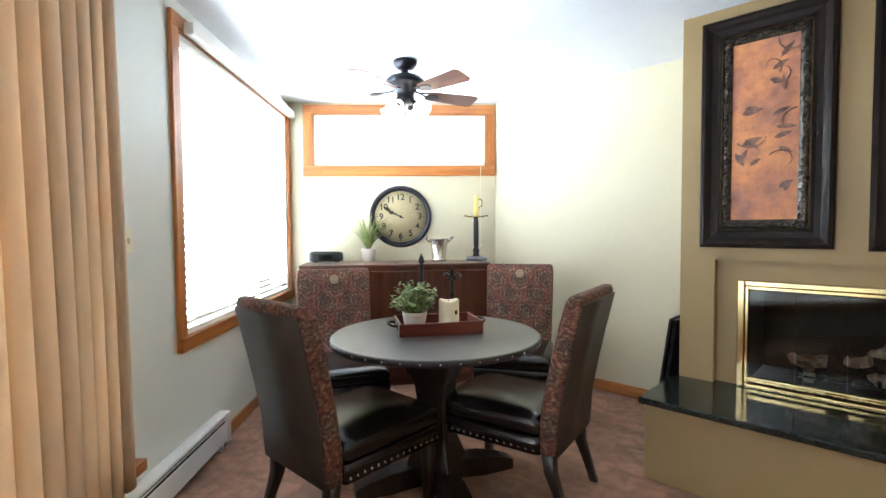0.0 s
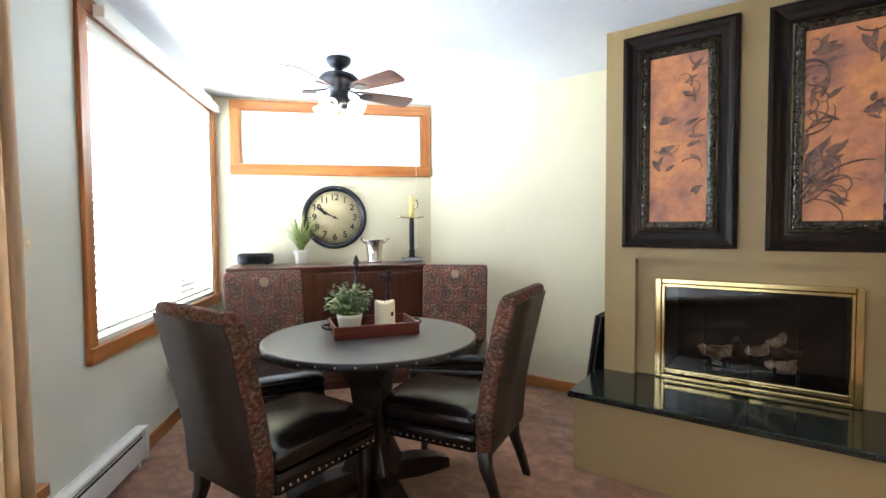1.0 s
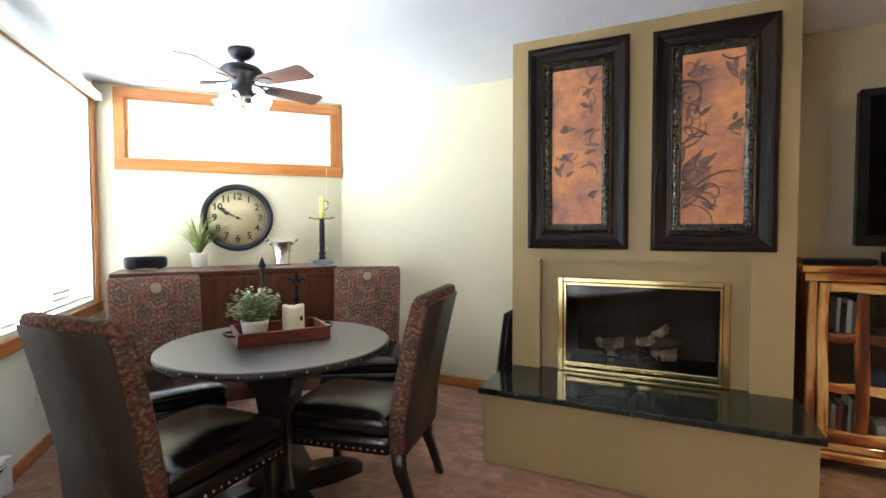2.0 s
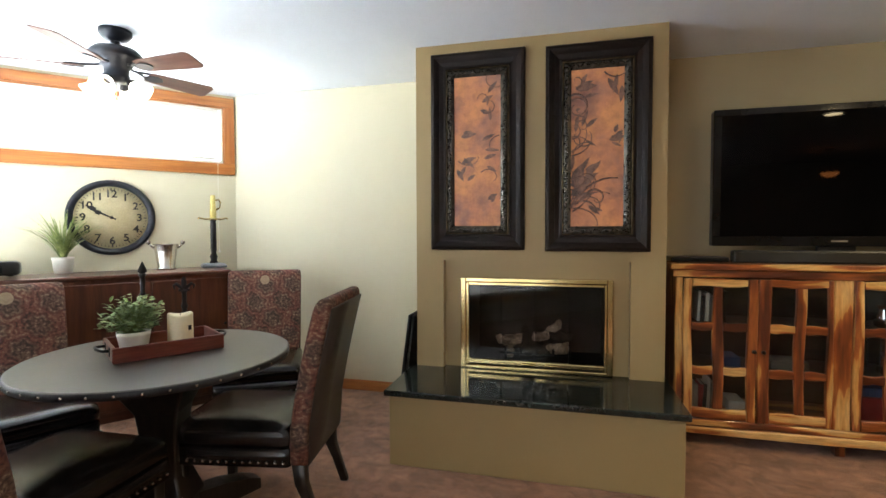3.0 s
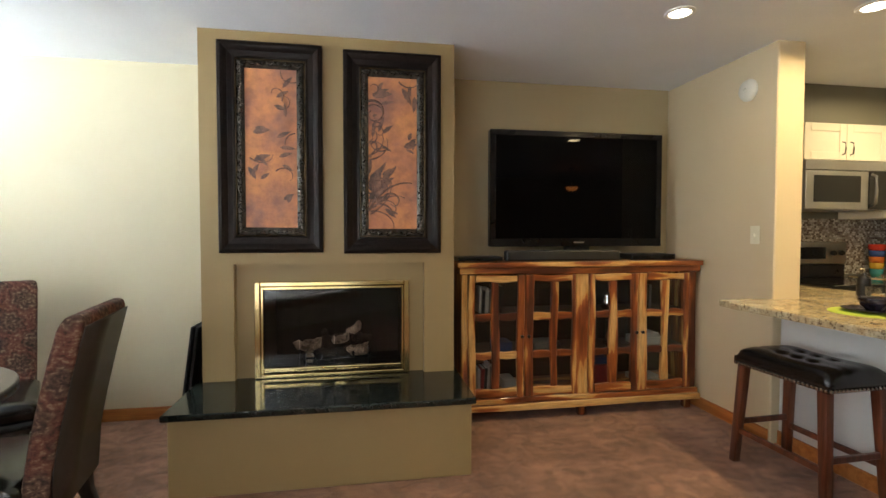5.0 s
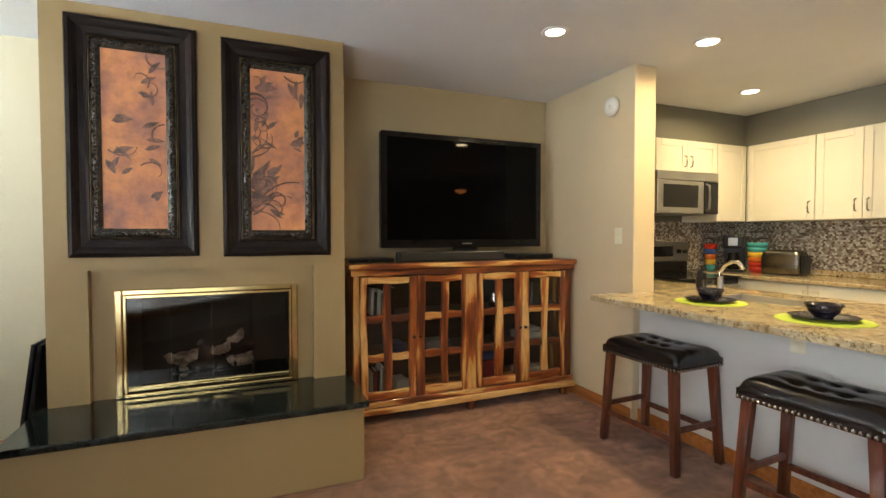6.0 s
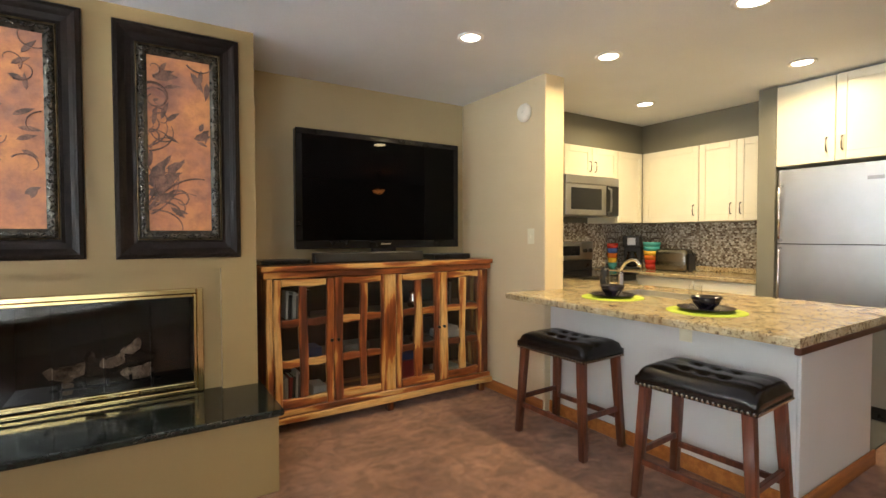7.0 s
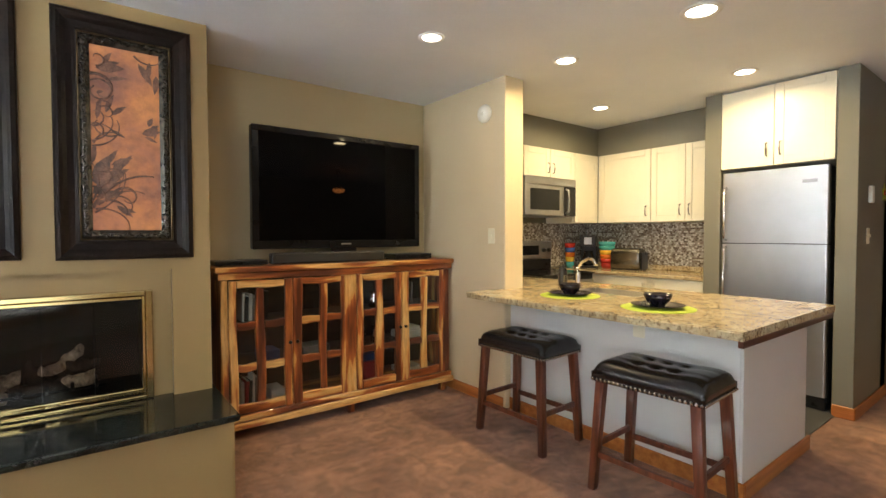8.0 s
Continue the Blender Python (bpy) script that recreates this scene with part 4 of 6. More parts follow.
# ---- fireplace doors and logs ----
FD = thing("fireplace_doors", pose(0, 0, 0), "polished brass framed glass fireplace doors", "fireplace doors")
X0, X1, Z0, Z1, YF = -0.627, 0.284, 0.426, 0.998, 2.945
for a, b in ((X0, X0 + 0.034), (X1 - 0.034, X1)):
    part("brass_stile", B(a, b, YF - 0.034, YF, Z0, Z1, bevel=0.006, seg=2), BRASS, FD)
part("brass_rail", B(X0 + 0.034, X1 - 0.034, YF - 0.034, YF, Z1 - 0.03, Z1, bevel=0.006, seg=2), BRASS, FD)
part("brass_rail", B(X0 + 0.034, X1 - 0.034, YF - 0.034, YF, Z0, Z0 + 0.022, bevel=0.005, seg=2), BRASS, FD)
for a, b in ((X0 + 0.034, X0 + 0.05), (X1 - 0.05, X1 - 0.034)):
    part("inner_stile", B(a, b, YF - 0.024, YF, Z0 + 0.022, Z1 - 0.03, bevel=0.003), BRASS, FD)
part("inner_rail", B(X0 + 0.05, X1 - 0.05, YF - 0.026, YF, Z1 - 0.048, Z1 - 0.03, bevel=0.003), BRASS, FD)
part("vent_rail", B(X0 + 0.05, X1 - 0.05, YF - 0.03, YF, Z0 + 0.03, Z0 + 0.06, bevel=0.006, seg=2), BRASS, FD)
SMOKE = thin_glass("smoked_glass", (0.74, 0.72, 0.70))
GW = (X1 - X0 - 0.1) / 4
for i in range(4):
    a = X0 + 0.05 + GW * i
    g = part("glass_door", B(a + 0.002, a + GW - 0.002, YF - 0.012, YF - 0.007, Z0 + 0.062, Z1 - 0.05), SMOKE, FD, "smoked glass leaf")
for a in (-0.245, -0.105):
    bm = tube(bmesh.new(), [(a, YF - 0.03, Z0 + 0.045), (a + 0.005, YF - 0.045, Z0 + 0.045), (a + 0.075, YF - 0.045, Z0 + 0.045), (a + 0.08, YF - 0.03, Z0 + 0.045)], 0.006, 8)
    part("handle", bm, BRASS, FD)

BARK = surf("ash_log", (0.10, 0.075, 0.05), (0.50, 0.43, 0.33), 0.85, big=14, fine=60, bump=0.9, depth=0.01, vary=0.3)
CHAR = surf("charred_log", (0.008, 0.007, 0.006), (0.050, 0.038, 0.028), 0.9, big=16, fine=60, bump=0.9, depth=0.01, vary=0.4)


def log(p, q, r0, r1, material, label=""):
    """A knotty log with an uneven girth and a bent axis."""
    bm = bmesh.new()
    p, q = Vector(p), Vector(q)
    n = 9
    tube(bm, [p.lerp(q, i / n) + Vector((0, 0, 0.008 * math.sin(i * 1.7))) for i in range(n + 1)], [r0 + (r1 - r0) * i / n + 0.005 * math.sin(i * 2.3) for i in range(n + 1)], 12)
    for v in bm.verts:
        v.co += 0.008 * noise.noise_vector(v.co * 28)
    return part("log", bm, material, LG, label)


LG = thing("gas_logs", pose(0, 0, 0), "charred ceramic gas logs with pale ash ends on a grate", "fireplace logs")
log((-0.425, 3.12, 0.566), (-0.27, 3.15, 0.572), 0.030, 0.034, BARK, "pale ash-grey log end")
log((-0.345, 3.12, 0.462), (-0.335, 3.13, 0.545), 0.026, 0.022, BARK, "pale ash-grey log end")
log((-0.265, 3.17, 0.565), (-0.03, 3.21, 0.60), 0.040, 0.036, CHAR)
log((-0.25, 3.10, 0.66), (-0.19, 3.14, 0.53), 0.022, 0.030, CHAR)
log((-0.19, 3.13, 0.585), (-0.09, 3.11, 0.620), 0.024, 0.026, BARK, "ash-dusted log")
log((-0.09, 3.12, 0.645), (-0.02, 3.10, 0.690), 0.020, 0.027, BARK, "pale ash-grey branch stub")
log((-0.10, 3.15, 0.62), (0.05, 3.14, 0.59), 0.032, 0.028, CHAR)
log((-0.30, 3.14, 0.50), (-0.08, 3.12, 0.515), 0.036, 0.038, CHAR)
log((-0.085, 3.09, 0.525), (0.03, 3.08, 0.545), 0.034, 0.036, BARK, "ash-dusted log")
bm = bmesh.new()
for x in (-0.36, -0.26, -0.16, -0.06, 0.04):
    tube(bm, [(x, 3.03, 0.54), (x, 3.05, 0.50), (x, 3.28, 0.50), (x, 3.28, 0.452)], 0.008, 6)
tube(bm, [(-0.40, 3.06, 0.50), (0.08, 3.06, 0.50)], 0.008, 6)
tube(bm, [(-0.36, 3.06, 0.50), (-0.36, 3.06, 0.452)], 0.008, 6)
tube(bm, [(0.04, 3.06, 0.50), (0.04, 3.06, 0.452)], 0.008, 6)
part("grate", bm, IRON, LG, "black iron grate")

# folded screen leaning beside the chimney breast
FS = thing("fire_screen", pose(-0.925, 2.93, 0.0, 0, 8.5, 0), "black folded fire screen leaning beside the chimney", "fire screen")
for i in range(2):
    x = -0.03 - 0.028 * i
    fr = bmesh.new()
    for y0, y1, z0, z1 in ((0, 0.018, 0.018, 0.70), (0.40, 0.418, 0.018, 0.70), (0, 0.418, 0.70, 0.718), (0, 0.418, 0.0, 0.018)):
        box(fr, x - 0.016, x, y0, y1, z0, z1, bevel=0.002)
    p = part("panel_frame", fr, IRON, FS)
    part("mesh", B(x - 0.010, x - 0.006, 0.018, 0.40, 0.018, 0.70), BLACK, p)
bpy.data.objects["fire_screen"].matrix_basis = pose(-0.925, 2.93, 0.012, 0, 7.5, 0) @ pose(-0.075, 0, 0)


# ---- framed pictures ----
FRAME_DARK = surf("dark_walnut_frame", (0.007, 0.0045, 0.004), (0.018, 0.011, 0.008), 0.36, big=3, fine=70, bump=0.0, depth=0.0015, vary=0.25)
CARVED = surf("carved_black_gold", (0.008, 0.007, 0.006), (0.085, 0.070, 0.052), 0.20, metal=0.35, big=45, fine=160, bump=0.5, depth=0.003, vary=0.4)
FRAME_DARK.node_tree.nodes["Principled BSDF"].inputs["Specular IOR Level"].default_value = 0.16
PEWTER = surf("worn_pewter_carving", (0.018, 0.016, 0.013), (0.12, 0.105, 0.085), 0.24, metal=0.7, big=30, fine=120, bump=0.3, vary=0.3)
GILT = surf("worn_gilt", (0.05, 0.033, 0.013), (0.16, 0.11, 0.05), 0.35, metal=0.7, big=30, fine=120, bump=0.2)


def copper():
    m, nt, b = nodes_of("copper_canvas")
    v = coords(nt, shuffle=True)
    n1, n2 = noise_of(nt, v, 4.5, 6, 0.6), noise_of(nt, v, 16.0, 5, 0.65)
    base = ramp(nt, n1, (0.33, (0.30, 0.135, 0.095)), (0.47, (0.50, 0.20, 0.095)), (0.60, (0.64, 0.27, 0.10)), (0.72, (0.40, 0.15, 0.085)))
    stain = ramp(nt, n2, (0.36, (0.50, 0.46, 0.50)), (0.56, (1.0, 1.0, 1.0)))
    nt.links.new(mix_colour(nt, 0.5, base, stain, "MULTIPLY"), b.inputs["Base Color"])
    b.inputs["Roughness"].default_value = 0.5
    bump_of(nt, b, n2, 0.15, 0.001)
    return m


COPPER = copper()
MOTIF = surf("brown_ink_motif", (0.065, 0.038, 0.032), (0.24, 0.120, 0.080), 0.55, big=18, fine=120, bump=0.1, vary=0.3)


def leaf_flat(bm, x, z, ang, ln, w):
    """A flat pointed leaf lying on the canvas."""
    ca, sa = math.cos(math.radians(ang)), math.sin(math.radians(ang))
    prof = [(0, 0), (0.2, 0.38), (0.5, 0.5), (0.8, 0.26), (1, 0.0), (0.8, -0.16), (0.5, -0.34), (0.2, -0.28)]
    pts = [(x + ca * u * ln - sa * v * w, z + sa * u * ln + ca * v * w) for u, v in prof]
    lo, hi = [bm.verts.new((a, 0.0005, c)) for a, c in pts], [bm.verts.new((a, -0.0015, c)) for a, c in pts]
    bm.faces.new(hi)
    for i in range(len(pts)):
        j = (i + 1) % len(pts)
        bm.faces.new((lo[i], lo[j], hi[j], hi[i]))
    return bm


def scroll(bm, x, z, ang, ln, bend, w=0.004, curl=True):
    pts, a = [], math.radians(ang)
    px_, pz = x, z
    for i in range(15):
        pts.append((px_, -0.001, pz))
        px_ += math.cos(a) * ln / 14
        pz += math.sin(a) * ln / 14
        a += math.radians(bend) / 14 * (1 + (2.2 * (i / 14) ** 3 if curl else 0))
    t0 = len(bm.verts)
    tube(bm, pts, [w * (1 - 0.6 * i / 14) for i in range(15)], 5)
    bm.verts.ensure_lookup_table()
    for v in bm.verts[t0:]:
        v.co.y = max(-0.002, min(0.0005, v.co.y))
    return bm


def frame_side(length, width_prof):
    """A mitred bar along x, profile of (inward, height) pairs; the outer edge is at z = 0 and inward is +z."""
    bm = bmesh.new()
    ends = []
    for s in (-1, 1):
        ends.append([bm.verts.new((s * (length / 2 - u), -h, u)) for u, h in width_prof])
    n = len(width_prof)
    for i in range(n):
        bm.faces.new((ends[0][i], ends[0][(i + 1) % n], ends[1][(i + 1) % n], ends[1][i]))
    bm.faces.new(ends[0])
    bm.faces.new(ends[1][::-1])
    return bm


def framed_picture(x0, x1, z0, z1, motif, label):
    cx, cz, w, h = (x0 + x1) / 2, (z0 + z1) / 2, x1 - x0, z1 - z0
    t = thing("framed_picture", pose(cx, 2.8985, cz), label, "picture", "pair of pictures over the fireplace")
    outer = [(0, 0.0), (0, 0.024), (0.006, 0.032), (0.022, 0.036), (0.036, 0.030), (0.052, 0.020), (0.078, 0.015), (0.092, 0.017), (0.095, 0.0)]
    gilt = [(0.0955, 0.0), (0.0955, 0.019), (0.099, 0.022), (0.102, 0.019), (0.102, 0.0)]
    inner = [(0.1025, 0.0), (0.1025, 0.012), (0.115, 0.020), (0.128, 0.020), (0.140, 0.012), (0.146, 0.008), (0.146, 0.0)]
    for prof, name, mat in ((outer, "frame_side", FRAME_DARK), (gilt, "gilt_line", GILT), (inner, "carved_border", CARVED)):
        for k, (ln, off) in enumerate(((w, h / 2), (h, w / 2), (w, h / 2), (h, w / 2))):
            part(name, frame_side(ln, prof), mat, t, m=pose(0, 0, 0, 0, 90 * k, 0) @ pose(0, 0, -off))
    bm = bmesh.new()
    bmesh.ops.create_icosphere(bm, subdivisions=1, radius=1.0)
    leaf_mesh, spots = mesh_of("carved_leaf", bm, PEWTER), []
    r = random.Random(int(abs(x0) * 1000))
    for k, (ln, off) in enumerate(((w, h / 2), (h, w / 2), (w, h / 2), (h, w / 2))):
        n = int((ln - 0.24) / 0.024)
        mk = pose(0, 0, 0, 0, 90 * k, 0) @ pose(0, 0, -off)
        for i in range(n):
            u = -(ln - 0.24) / 2 + (ln - 0.24) * (i + 0.5) / n
            tilt = 38 if i % 2 else -38
            spots.append(mk @ Matrix.Translation((u, -0.019, 0.1215 + 0.004 * math.sin(i * 1.3))) @ Matrix.Rotation(radians(tilt + r.uniform(-12, 12)), 4, "Y") @ Matrix.Diagonal((0.016, 0.010, 0.0062, 1)))
    pieces("carved_leaf", leaf_mesh, t, spots)
    cw, chh = w - 0.28, h - 0.28
    part("canvas", B(-cw / 2, cw / 2, -0.006, -0.0005, -chh / 2, chh / 2), COPPER, t, "mottled copper-orange canvas")
    part("backing", B(-w / 2 + 0.03, w / 2 - 0.03, -0.0004, 0.0, -h / 2 + 0.03, h / 2 - 0.03), BLACK, t)
    for i, (name, bm) in enumerate(motif(cw, chh)):
        part(name, bm, MOTIF, t, m=pose(0, -0.0065 - 0.00008 * i, 0))
    return t


def motif_left(w, h):
    out = []

    def at(u, v):
        return (u - 0.5) * w, (v - 0.5) * h

    for u, v, a, l, wd in ((0.16, 0.60, 10, 0.10, 0.045), (0.20, 0.63, -12, 0.085, 0.035), (0.17, 0.425, 20, 0.10, 0.04), (0.22, 0.46, -45, 0.09, 0.03), (0.07, 0.385, -60, 0.085, 0.035), (0.15, 0.34, 60, 0.07, 0.03), (0.30, 0.31, 35, 0.06, 0.028), (0.60, 0.57, 25, 0.09, 0.03), (0.66, 0.51, -5, 0.09, 0.03), (0.64, 0.45, 18, 0.08, 0.03), (0.70, 0.40, -30, 0.07, 0.028), (0.72, 0.18, 30, 0.07, 0.035), (0.80, 0.16, 65, 0.06, 0.03), (0.60, 0.82, 30, 0.08, 0.03), (0.72, 0.88, 50, 0.09, 0.03), (0.56, 0.77, -20, 0.07, 0.028), (0.78, 0.70, 95, 0.08, 0.025)):
        out.append(("painted_leaf", leaf_flat(bmesh.new(), *at(u, v), a, l, wd)))
    for u, v, a, l, bd in ((0.10, 0.44, -40, 0.16, 95), (0.62, 0.75, -20, 0.17, 200), (0.98, 0.92, 200, 0.18, -160), (0.95, 0.60, 190, 0.14, 120), (0.58, 0.36, 40, 0.16, -150), (0.70, 0.80, 60, 0.14, 170)):
        out.append(("painted_scroll", scroll(bmesh.new(), *at(u, v), a, l, bd)))
    return out


def motif_right(w, h):
    out = []

    def at(u, v):
        return (u - 0.5) * w, (v - 0.5) * h

    for u, v, a, l, wd in ((0.10, 0.87, 25, 0.11, 0.04), (0.20, 0.90, 60, 0.07, 0.03), (0.26, 0.82, 12, 0.08, 0.026), (0.10, 0.74, 20, 0.03, 0.02), (0.22, 0.64, 70, 0.10, 0.03), (0.30, 0.63, 40, 0.08, 0.03), (0.10, 0.60, 80, 0.11, 0.026), (0.28, 0.55, -30, 0.07, 0.02), (0.03, 0.28, 60, 0.14, 0.05), (0.10, 0.22, 40, 0.15, 0.05), (0.18, 0.27, 80, 0.13, 0.045), (0.05, 0.18, 15, 0.13, 0.045), (0.02, 0.36, 80, 0.10, 0.035), (0.22, 0.36, 60, 0.09, 0.03), (0.30, 0.30, 30, 0.08, 0.03), (0.34, 0.14, -40, 0.09, 0.03), (0.42, 0.12, -15, 0.06, 0.025), (0.78, 0.56, 20, 0.06, 0.03), (0.82, 0.59, 70, 0.05, 0.03), (0.76, 0.53, -25, 0.06, 0.02), (0.90, 0.52, 80, 0.08, 0.02), (0.68, 0.93, -60, 0.12, 0.04), (0.85, 0.95, -100, 0.11, 0.03), (0.94, 0.88, -95, 0.10, 0.035)):
        out.append(("painted_leaf", leaf_flat(bmesh.new(), *at(u, v), a, l, wd)))
    for u, v, a, l, bd, wd in ((0.02, 0.125, 62, 0.33, -55, 0.009), (0.30, 0.20, 62, 0.21, -230, 0.008), (0.03, 0.14, 38, 0.19, -110, 0.008), (0.01, 0.835, 12, 0.30, -255, 0.008), (0.03, 0.455, 8, 0.20, 85, 0.005), (0.05, 0.47, 70, 0.14, -90, 0.005), (0.36, 0.53, 130, 0.13, 60, 0.004)):
        out.append(("painted_scroll", scroll(bmesh.new(), *at(u, v), a, l, bd, wd)))
    for u, v, a, l, wd in ((0.01, 0.27, 8, 0.10, 0.075), (0.02, 0.20, 35, 0.12, 0.06), (0.16, 0.25, 48, 0.13, 0.05), (0.33, 0.31, 72, 0.09, 0.04), (0.28, 0.36, 25, 0.10, 0.03), (0.42, 0.35, 55, 0.08, 0.028), (0.10, 0.87, 8, 0.12, 0.055), (0.72, 0.545, 12, 0.085, 0.05), (0.84, 0.565, 40, 0.05, 0.03)):
        out.append(("painted_leaf", leaf_flat(bmesh.new(), *at(u, v), a, l, wd)))
    for u, v, a, l, bd in ((0.02, 0.80, 30, 0.20, -210), (0.02, 0.48, 20, 0.17, 70), (0.05, 0.10, 30, 0.26, 55), (0.10, 0.14, 50, 0.22, -60), (0.20, 0.16, 50, 0.21, -190), (0.06, 0.12, 5, 0.20, -80), (0.04, 0.56, 10, 0.13, 150), (0.62, 0.97, -50, 0.18, 130), (0.35, 0.52, 200, 0.14, -120), (0.02, 0.16, 70, 0.20, -40), (0.08, 0.20, 75, 0.18, 50), (0.04, 0.30, 35, 0.16, -120), (0.12, 0.24, 20, 0.17, 160), (0.02, 0.24, -10, 0.14, -140), (0.16, 0.30, 65, 0.15, -170), (0.28, 0.68, 120, 0.10, 180), (0.12, 0.66, 40, 0.12, -200), (0.16, 0.52, 60, 0.11, 190), (0.10, 0.88, 10, 0.12, 200)):
        out.append(("painted_scroll", scroll(bmesh.new(), *at(u, v), a, l, bd, 0.005)))
    return out


framed_picture(-0.806, -0.228, 1.172, 2.374, motif_left, "copper floral picture in a wide dark carved frame")
framed_picture(-0.108, 0.474, 1.166, 2.362, motif_right, "copper picture of dark scrolling leaves in carved frame")

# ---- media cabinet ----


def sheesham(axis, low=-0.19, high=0.07):
    m, nt, b = nodes_of("sheesham_wood_" + axis)
    a, c = 2.4, 19.0
    sc = {"x": (a, c, c), "z": (c, c, a)}[axis]
    v = coords(nt, sc, shuffle=True)
    n1 = noise_of(nt, v, 0.95, 2.5, 0.5)
    info = nt.nodes.new("ShaderNodeObjectInfo")
    sh = nt.nodes.new("ShaderNodeMapRange")
    sh.inputs["To Min"].default_value, sh.inputs["To Max"].default_value = low, high
    nt.links.new(info.outputs["Random"], sh.inputs["Value"])
    sm = nt.nodes.new("ShaderNodeMath")
    sm.operation = "ADD"
    nt.links.new(n1, sm.inputs[0])
    nt.links.new(sh.outputs[0], sm.inputs[1])
    col = ramp(nt, sm.outputs[0], (0.33, (0.085, 0.020, 0.007)), (0.44, (0.23, 0.056, 0.014)), (0.54, (0.38, 0.115, 0.026)), (0.565, (0.60, 0.30, 0.085)), (0.70, (0.70, 0.43, 0.165)))
    n2 = noise_of(nt, v, 5.0, 3)
    grain = ramp(nt, n2, (0.35, (0.72,) * 3), (0.62, (1.0,) * 3))
    nt.links.new(mix_colour(nt, 1.0, col, grain, "MULTIPLY"), b.inputs["Base Color"])
    b.inputs["Roughness"].default_value, b.inputs["Coat Weight"].default_value = 0.34, 0.25
    bump_of(nt, b, n2, 0.12, 0.001)
    return m


SHX, SHZ = sheesham("x", -0.17, 0.045), sheesham("z", -0.20, 0.03)
PALE_X, PALE_Z = sheesham("x", -0.02, 0.13), sheesham("z", -0.03, 0.12)
MX0, MX1, MF, MB = 0.655, 2.405, 3.10, 3.50
# back and shelves: wood darkened to give the dim inside behind the glass
CABINET_DIM = wood("cabinet_inside_dim", (0.022, 0.010, 0.005), (0.045, 0.019, 0.008), "x", 0.6)
MC = thing("media_cabinet", pose(0, 0, 0), "rustic two-tone rosewood media cabinet with glazed doors", "cabinet")


def live_bar(x0, x1, y0, y1, z0, z1, along_x, r, amp=0.004, c=0.005):
    """A bar whose long edges waver as hand-worked wood does."""
    bm = bmesh.new()
    n = max(4, int((x1 - x0 if along_x else z1 - z0) / 0.05))
    rings = []
    for i in range(n + 1):
        t = i / n
        a, b = amp * math.sin(7 * t + r), amp * math.sin(5.3 * t + 2.1 * r)
        if along_x:
            x = x0 + (x1 - x0) * t
            rings.append([(x, y0 + c, z0 + a), (x, y1, z0 + a), (x, y1, z1 + b), (x, y0 + c, z1 + b), (x, y0, z1 + b - c), (x, y0, z0 + a + c)])
        else:
            z = z0 + (z1 - z0) * t
            rings.append([(x0 + a + c, y0, z), (x1 + b - c, y0, z), (x1 + b, y0 + c, z), (x1 + b, y1, z), (x0 + a, y1, z), (x0 + a, y0 + c, z)])
    return loft(bm, rings, False)


part("top", B(MX0 - 0.035, MX1 + 0.03, MF - 0.03, MB, 1.055, 1.09, bevel=0.006, seg=2), SHX, MC)
part("cornice", live_bar(MX0 - 0.018, MX1 + 0.015, MF - 0.015, MB - 0.01, 1.008, 1.0545, True, 1.0, 0.003), SHX, MC)
part("side_panel", B(MX0, MX0 + 0.022, MF + 0.02, MB, 0.16, 1.007), SHZ, MC)
part("side_panel", B(MX1 - 0.022, MX1, MF + 0.02, MB, 0.16, 1.007), SHZ, MC)
part("back_panel", B(MX0 + 0.022, MX1 - 0.022, MB - 0.012, MB, 0.16, 1.007), CABINET_DIM, MC)
part("bottom_board", B(MX0 + 0.022, MX1 - 0.022, MF + 0.03, MB - 0.012, 0.16, 0.178), SHX, MC)
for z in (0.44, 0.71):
    part("shelf", B(MX0 + 0.022, MX1 - 0.022, MF + 0.06, MB - 0.012, z, z + 0.016), CABINET_DIM, MC)
part("base_rail", live_bar(MX0 - 0.03, MX1 + 0.025, MF - 0.025, MB - 0.01, 0.075, 0.118, True, 2.2, 0.003), PALE_X, MC)
part("base_rail", live_bar(MX0 - 0.015, MX1 + 0.012, MF - 0.012, MB - 0.01, 0.119, 0.159, True, 0.4, 0.003), SHX, MC)
for x in (MX0 + 0.02, 1.50, MX1 - 0.07):
    for y in (MF + 0.015, MB - 0.07):
        part("foot", B(x, x + 0.05, y, y + 0.05, 0.0, 0.0745, bevel=0.004), SHZ, MC)
for k, (a, b, mat) in enumerate(((MX0, 0.696, PALE_Z), (1.467, 1.561, SHZ), (2.339, MX1, SHZ))):
    part("stile", live_bar(a, b, MF, MF + 0.02, 0.16, 1.007, False, k * 1.7, 0.002), mat, MC)
GLASS = thin_glass("cabinet_glass", (0.93, 0.94, 0.93))
Z0D, Z1D, SILL_Z, HEAD_Z = 0.166, 1.002, 0.227, 0.955
